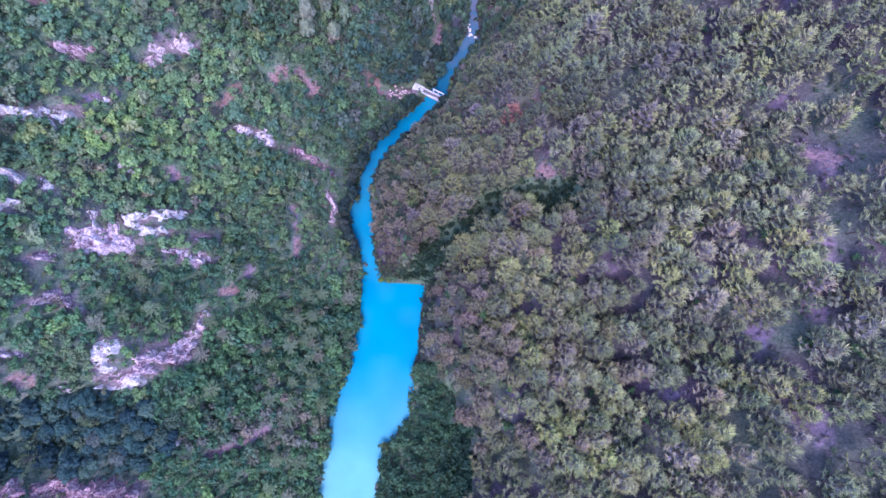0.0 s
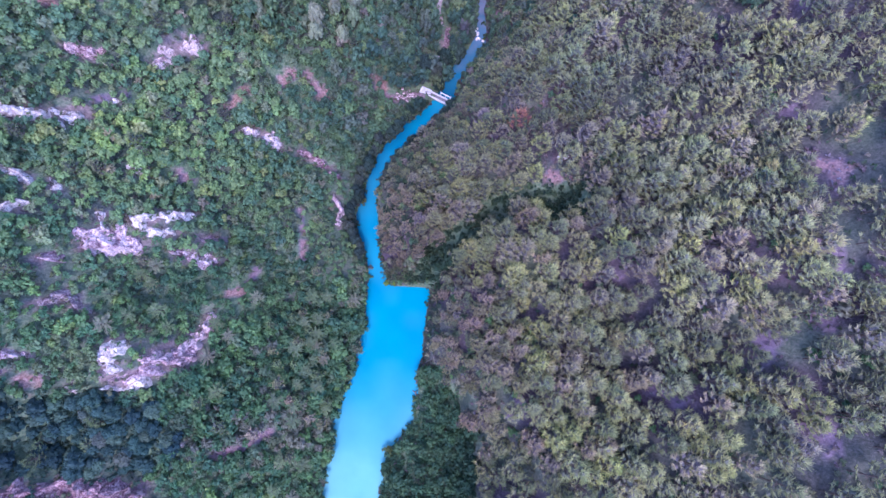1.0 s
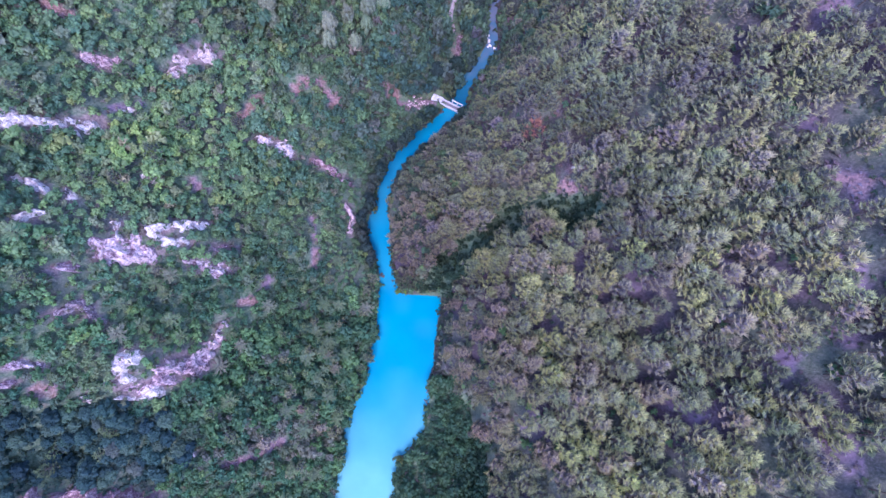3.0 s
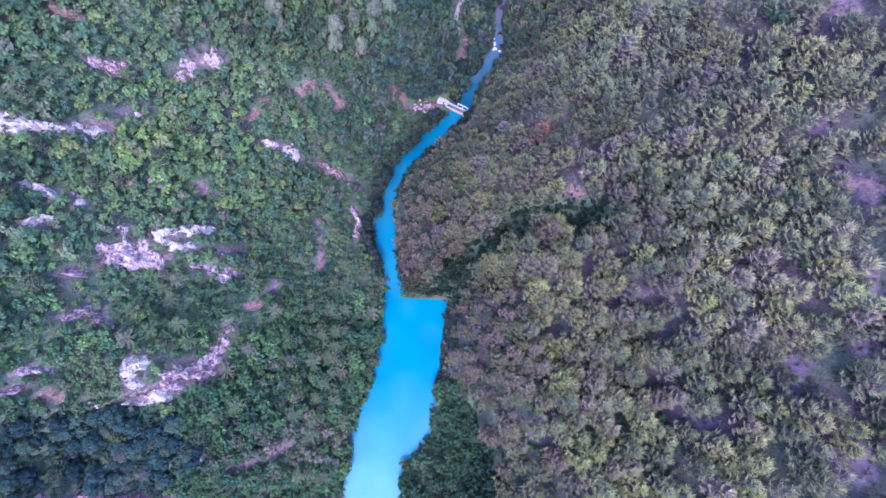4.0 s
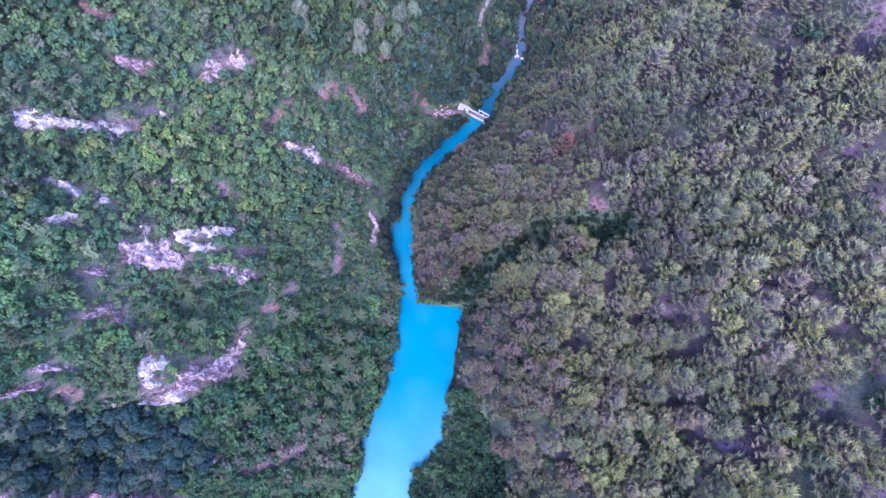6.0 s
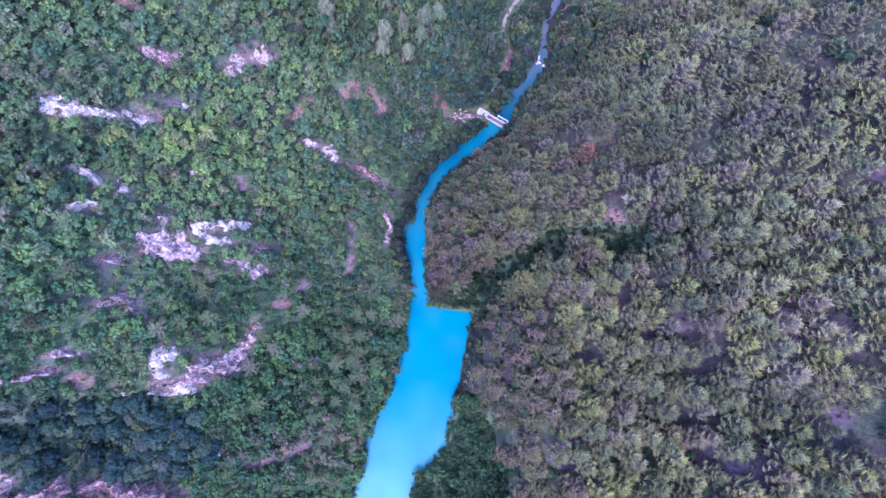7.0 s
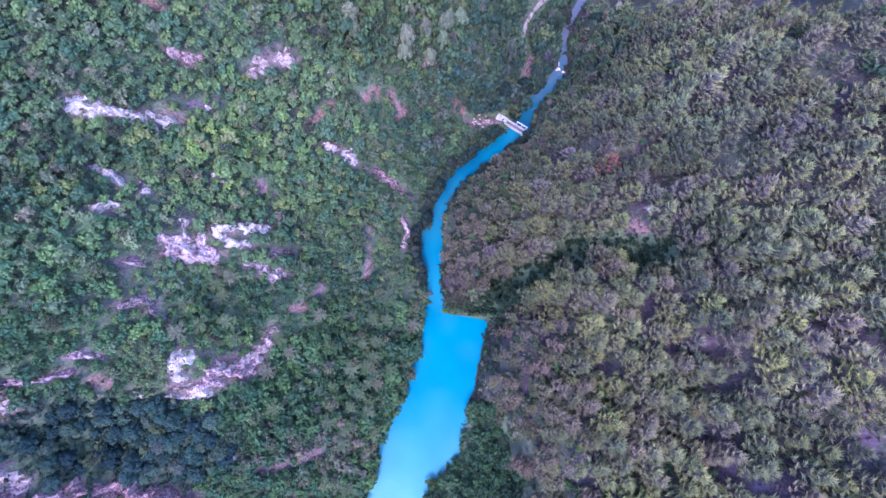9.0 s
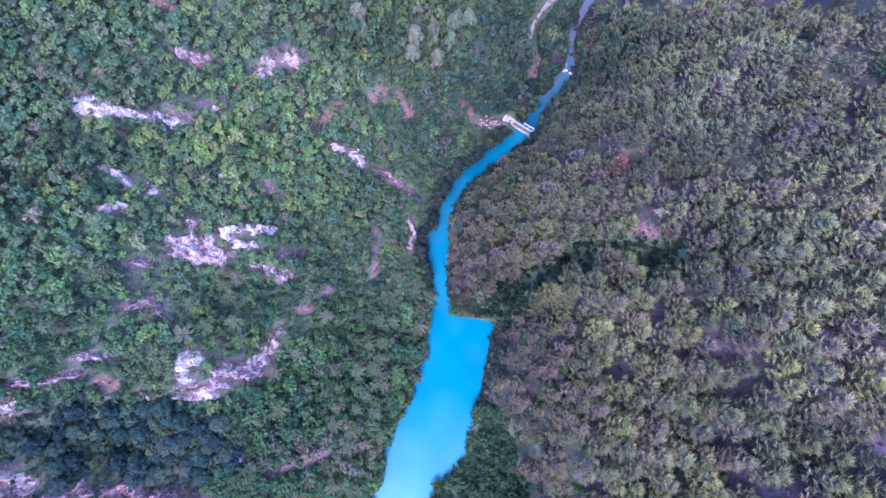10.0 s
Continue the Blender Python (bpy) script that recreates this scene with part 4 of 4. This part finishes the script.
tint = np.where((r.random(len(x)) < rim)[:, None], blend(dull, r, len(x), (3, 2, 2)), tint)
tint = np.where(on_right[:, None], tint, blend([(0.115, 0.16, 0.1), (0.15, 0.17, 0.12)], r, len(x), (2, 1)))
burnt = np.exp(-((x + 45) ** 2 + (y + 29) ** 2) / 120)
tint = np.where((r.random(len(x)) < burnt)[:, None], blend(dull, r, len(x), (3, 3, 1)), tint)
tint = tint * (1 - (np.clip((y - 30) / 60, 0, 1) * np.clip((85 - x) / 40, -0.3, 1))[:, None] * np.array([0.26, 0.18, 0.12]))
tint = tint * np.array([1.52, 1.38, 1.22]) * (1 + 0.28 * ripple(x, y, 18, 64)[:, None] * np.array([1, 1, 0.7]))
tint = tint * (1 - 0.14 * np.clip((60 - x) / 25, 0, 1) * on_right)[:, None]
for cx, cy, reach, colour in ((36, 74, 4.5, (0.34, 0.16, 0.13)), (42, 77.5, 3.5, (0.3, 0.19, 0.16)), (24, 76, 2.0, (0.36, 0.3, 0.33)), (-7, 34, 9, (0.25, 0.2, 0.15)), (-9, 48, 9, (0.27, 0.22, 0.16)), (54, 31, 3.2, (0.34, 0.36, 0.16)), (46, 57.5, 1.9, (0.36, 0.36, 0.29)), (49, 51, 2.5, (0.3, 0.2, 0.21))):
    tint = np.where(((x - cx) ** 2 + (y - cy) ** 2 < reach**2)[:, None] & on_right[:, None], colour * r.uniform(0.85, 1.15, (len(x), 1)), tint)
pines = np.c_[x, y, ground_z(x, y), size, r.uniform(0, math.tau, len(x)), r.uniform(0.95, 1.4, len(x)), tint]
# small dull pines and scrub crowd the brink above the water
x2, y2, r2 = scatter(3.9, 17, -20, 45, -60, 100)
rt2 = banks(y2)[1]
keep = (x2 > rt2 + np.where(y2 < 20, 3.2, 0.8)) & (x2 < rt2 + 24) & ~((y2 < -8) & (ground_z(x2, y2) < 8)) & (off_line(x2, y2, RAVINE) > 5) & ~open_ground(x2, y2, 0.4)
x2, y2 = x2[keep], y2[keep]
brink = np.c_[x2, y2, ground_z(x2, y2) - 0.8, r2.uniform(0.62, 1.0, len(x2)), r2.uniform(0, math.tau, len(x2)), r2.uniform(0.7, 0.95, len(x2)), np.where((y2 > 46)[:, None], blend([(0.14, 0.165, 0.125), (0.1, 0.145, 0.1), (0.19, 0.19, 0.15)], r2, len(x2), (2, 3, 1)), 0.85 * blend(dull + [(0.17, 0.19, 0.12), (0.11, 0.155, 0.1)], r2, len(x2), (2, 1.2, 3, 3, 2))) * np.where((y2 > 20) & (x2 < 14), 0.72, 1)[:, None]]
stand("brink_scrub", SCRUB, brink, NEEDLES, "dull mauve and olive scrub crowding the brink over the water", "scrub")
near = (np.abs(pines[:, 0] - 48) < 42) & (np.abs(pines[:, 1] - 16) < 48)
near &= np.cumsum(near) <= 290
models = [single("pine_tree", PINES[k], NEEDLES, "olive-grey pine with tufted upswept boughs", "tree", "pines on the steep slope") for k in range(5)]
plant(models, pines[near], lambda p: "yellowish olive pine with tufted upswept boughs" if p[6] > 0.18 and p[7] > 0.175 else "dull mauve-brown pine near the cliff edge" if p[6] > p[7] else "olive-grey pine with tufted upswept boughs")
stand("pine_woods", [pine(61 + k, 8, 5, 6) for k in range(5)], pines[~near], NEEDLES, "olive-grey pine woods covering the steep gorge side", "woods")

# tall pale trees standing over the scrub above the weir, and round dark ones along the stream
tall = np.array([(-37.3, 108.9), (-37.0, 113.6), (-28.4, 111.9), (-31.4, 120.0), (-24.7, 118.7), (-24.0, 123.8), (-53.6, 108.6), (-19.4, 127.6), (-56.2, 113.1)])
stream_side = np.array([(18.7, 129.8), (16.8, 123.1), (6.7, 110.6), (11.2, 119.0), (16.5, 136.2), (20.4, 149.6), (26.5, 159.0), (36.1, 150.8), (39.6, 157.2), (41.4, 137.2), (3.1, 113.4)])
r = np.random.default_rng(77)
# rows along the narrows, their dark tint carrying the bank's shade
along = np.r_[np.arange(33, 99, 1.9), np.arange(107, 121, 2.6)]
left, right = banks(along)
stream_side = np.r_[stream_side, np.c_[left - 1.1 - r.uniform(0, 2.4, len(along)), along]]
along = np.arange(66, 98, 3.0)
stream_side = np.r_[stream_side, np.c_[banks(along)[1] + 1.6 + r.uniform(0, 2, len(along)), along]]
groves = (("tall_tree", tall, "tall pale grey-green tree standing above the scrub", "tall trees above the weir", 2.2, 3.0, 2.2, 2.9, [(0.3, 0.34, 0.21), (0.27, 0.31, 0.2), (0.31, 0.31, 0.21)]),
          ("streamside_tree", stream_side, "round dark green tree leaning over the stream", "trees along the stream", 2.9, 3.9, 1.4, 2.0, [(0.038, 0.064, 0.056), (0.052, 0.08, 0.066), (0.07, 0.085, 0.07)]))
for name, at, label, group, low, high, squat, slim, colours in groves:
    models = [single(name, BIG[k], LEAVES, label, "tree", group) for k in range(3)]
    girth = r.uniform(low, high, len(at)) * np.where((at[:, 1] < 100) | (np.arange(len(at)) > 11), 0.62, 1)
    plant(models, np.c_[at, np.maximum(ground_z(*at.T), level(at[:, 1])) - 0.4, girth, r.uniform(0, 6, len(at)), r.uniform(squat, slim, len(at)), blend(colours, r, len(at), (1, 1, 1))], lambda p: label)

# young pines, pale stars among the lower scrub
x, y, r = scatter(4.6, 41)
left, right = banks(y)
chance = 0.55 * np.exp(-((x - left + 14) ** 2 / 90 + (y + 6) ** 2 / 1100)) + 0.5 * np.exp(-((x + 74) ** 2 / 300 + (y - 6) ** 2 / 200))
keep = (x < left - 2) & (r.random(len(x)) < chance) & ~open_ground(x, y, 0.6)
x, y = x[keep][:120], y[keep][:120]
size = r.uniform(1.05, 1.45, len(x))
tint = blend([(0.13, 0.165, 0.105), (0.115, 0.15, 0.09), (0.16, 0.16, 0.125)], r, len(x), (2, 2, 1))
STARS = [young_pine(95 + k) for k in range(4)]
models = [single("young_pine", s, NEEDLES, "pale grey-green young pine spread like a star", "tree", "young pines on the lower slope") for s in STARS]
plant(models, np.c_[x, y, ground_z(x, y) + 0.9, size, r.uniform(0, 6, len(x)), r.uniform(0.9, 1.1, len(x)), tint], lambda p: "pale grey-green young pine spread like a star" if p[6] < p[7] else "pale greyish young pine with a dry star-shaped crown")

# low shrubs in the gaps
x, y, r = scatter(2.35, 23)
left, right = banks(y)
bare, _ = scars(x, y)
ring = open_ground(x, y, 1.6) & ~open_ground(x, y, 0.15)
keep = ((ring & (r.random(len(x)) < 0.9)) | (r.random(len(x)) < np.where(x > right, 0.4, 0.85 + 0.15 * (np.exp(-((x + 100) ** 2 / 1000 + (y + 29) ** 2 / 260)) > 0.3)))) & (bare < 0.7) & ((x < left - 0.4) | (x > right + 0.4))
x, y = x[keep], y[keep]
size = r.uniform(0.55, 1.0, len(x)) * (1 + 0.9 * (np.exp(-((x + 100) ** 2 / 1000 + (y + 29) ** 2 / 260)) > 0.3))
rx, ry, _ = scatter(1.25, 37)
on_rock = np.zeros(len(rx), bool)
for line, half, *_ in OUTCROPS:
    on_rock |= off_line(rx, ry, line) < 1.7 * half
on_rock &= (r.random(len(rx)) < 0.16 + 0.5 * (ripple(rx, ry, 3, 38) > 0.3)) & (rx < 0)
scarred = (scars(rx, ry)[0] > 0.3) & (r.random(len(rx)) < 0.3) & (rx < 0)
rx, ry = rx[on_rock | scarred], ry[on_rock | scarred]
x, y, size = np.r_[x, rx], np.r_[y, ry], np.r_[size, r.uniform(0.3, 0.85, len(rx))]
lifted = np.r_[np.zeros(len(x) - len(rx)), np.full(len(rx), 1.2)]
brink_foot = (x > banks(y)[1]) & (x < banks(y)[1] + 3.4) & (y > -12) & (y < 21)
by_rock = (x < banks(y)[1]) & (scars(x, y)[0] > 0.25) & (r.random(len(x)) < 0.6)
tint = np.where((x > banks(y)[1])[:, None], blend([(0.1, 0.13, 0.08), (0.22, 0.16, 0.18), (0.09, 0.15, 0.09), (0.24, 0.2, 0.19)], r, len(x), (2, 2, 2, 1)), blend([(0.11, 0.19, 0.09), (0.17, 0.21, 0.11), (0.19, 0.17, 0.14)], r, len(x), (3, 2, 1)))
# shade of the ravine and brink foot put into the shrub tint
in_shade = (off_line(x, y, RAVINE) < 7) & (x > banks(y)[1]) | brink_foot
tint = np.where(in_shade[:, None], blend([(0.03, 0.06, 0.045), (0.045, 0.08, 0.055)], r, len(x), (2, 1)), tint)
# undergrowth tinted darker, for the shade down in the gully
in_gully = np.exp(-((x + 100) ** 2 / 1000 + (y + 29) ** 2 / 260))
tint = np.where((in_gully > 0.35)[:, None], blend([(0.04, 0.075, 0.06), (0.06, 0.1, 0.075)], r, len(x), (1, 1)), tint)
tint = np.where(by_rock[:, None], blend([(0.22, 0.18, 0.15), (0.17, 0.18, 0.11), (0.28, 0.22, 0.19)], r, len(x), (2, 3, 1)), tint)
bx, by, _ = scatter(1.5, 29)
bare, _ = scars(bx, by, 0.6)
okay = (bare > 0.3) & (bx > 25) & (r.random(len(bx)) < 0.8)
bx, by = bx[okay], by[okay]
x, y, size = np.r_[x, bx], np.r_[y, by], np.r_[size, r.uniform(0.35, 0.75, len(bx))]
tint = np.concatenate([tint, blend([(0.3, 0.24, 0.29), (0.2, 0.17, 0.19), (0.26, 0.19, 0.18), (0.15, 0.15, 0.11)], r, len(bx), (2, 2, 1, 2))])
inlet = np.array([(-9.6 + 1.45 * k, 22.6 + 0.4 * math.sin(2.1 * k)) for k in range(11)])
x, y, size = np.r_[x, inlet[:, 0]], np.r_[y, inlet[:, 1]], np.r_[size, np.full(11, 1.2)]
tint = np.concatenate([tint, blend([(0.15, 0.17, 0.09), (0.12, 0.18, 0.08)], r, 11, (1, 1))])
ys = np.arange(-60, 166, 0.95)
for side in (0, 1):
    yb = ys + r.uniform(-0.4, 0.4, len(ys))
    xb = banks(yb)[side] + (2 * side - 1) * r.uniform(-0.2, 1.3, len(ys))
    okay = (off_line(xb, yb, [(3.6, 104.0), (13.8, 99.2)]) > 3.2) & (r.random(len(xb)) < np.where(yb > 122, 0.35, 0.62))
    xb, yb = xb[okay], yb[okay]
    x, y, size = np.r_[x, xb], np.r_[y, yb], np.r_[size, r.uniform(0.45, 1.0, len(xb)) * r.uniform(0.8, 1.9, len(xb))]
    # tint is halved for shade along the narrows and under the brink
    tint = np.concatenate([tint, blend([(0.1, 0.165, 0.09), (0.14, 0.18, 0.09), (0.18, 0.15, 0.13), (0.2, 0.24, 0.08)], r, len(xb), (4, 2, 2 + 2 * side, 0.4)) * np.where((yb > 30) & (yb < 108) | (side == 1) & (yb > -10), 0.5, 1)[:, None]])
# extra shrubs under the brink, tinted dark for its shadow strip
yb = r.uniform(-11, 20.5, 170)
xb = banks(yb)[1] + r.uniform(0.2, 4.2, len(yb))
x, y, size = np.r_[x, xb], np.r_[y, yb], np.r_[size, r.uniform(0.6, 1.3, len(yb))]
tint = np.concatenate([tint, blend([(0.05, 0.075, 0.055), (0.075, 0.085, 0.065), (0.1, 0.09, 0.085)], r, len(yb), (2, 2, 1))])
lifted = np.r_[lifted, np.zeros(len(x) - len(lifted))]
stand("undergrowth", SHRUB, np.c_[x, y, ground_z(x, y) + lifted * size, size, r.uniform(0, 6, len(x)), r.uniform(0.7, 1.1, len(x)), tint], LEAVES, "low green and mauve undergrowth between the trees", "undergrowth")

# the woods go on beyond, sparser in detail
FAR = [broadleaf(71 + k, 20, 5, 0.25, 0) for k in range(3)]
x, y = np.meshgrid(np.arange(-300, 301, 11.0), np.arange(-200, 301, 10.5))
r = np.random.default_rng(9)
x, y = (x + r.uniform(-2.6, 2.6, x.shape)).ravel(), (y + r.uniform(-2.6, 2.6, y.shape)).ravel()
inside = in_view(x, y, 2)
left, right = banks(y)
keep = ~inside & ((x < left - 2) | (x > right + 2)) & (off_line(x, y, TRACK_LINE) > 4)
x, y = x[keep], y[keep]
size = r.uniform(4.8, 6.8, len(x))
tint = np.where((x > 40)[:, None], blend(olive, r, len(x), (4, 3, 1, 2)), blend([(0.055, 0.12, 0.042), (0.085, 0.155, 0.05), (0.04, 0.098, 0.055)], r, len(x), (3, 2, 2)))
stand("far_woods", FAR, np.c_[x, y, ground_z(x, y), size, r.uniform(0, 6, len(x)), r.uniform(0.9, 1.2, len(x)), tint], LEAVES, "distant mixed woods on the gorge sides", "woods")
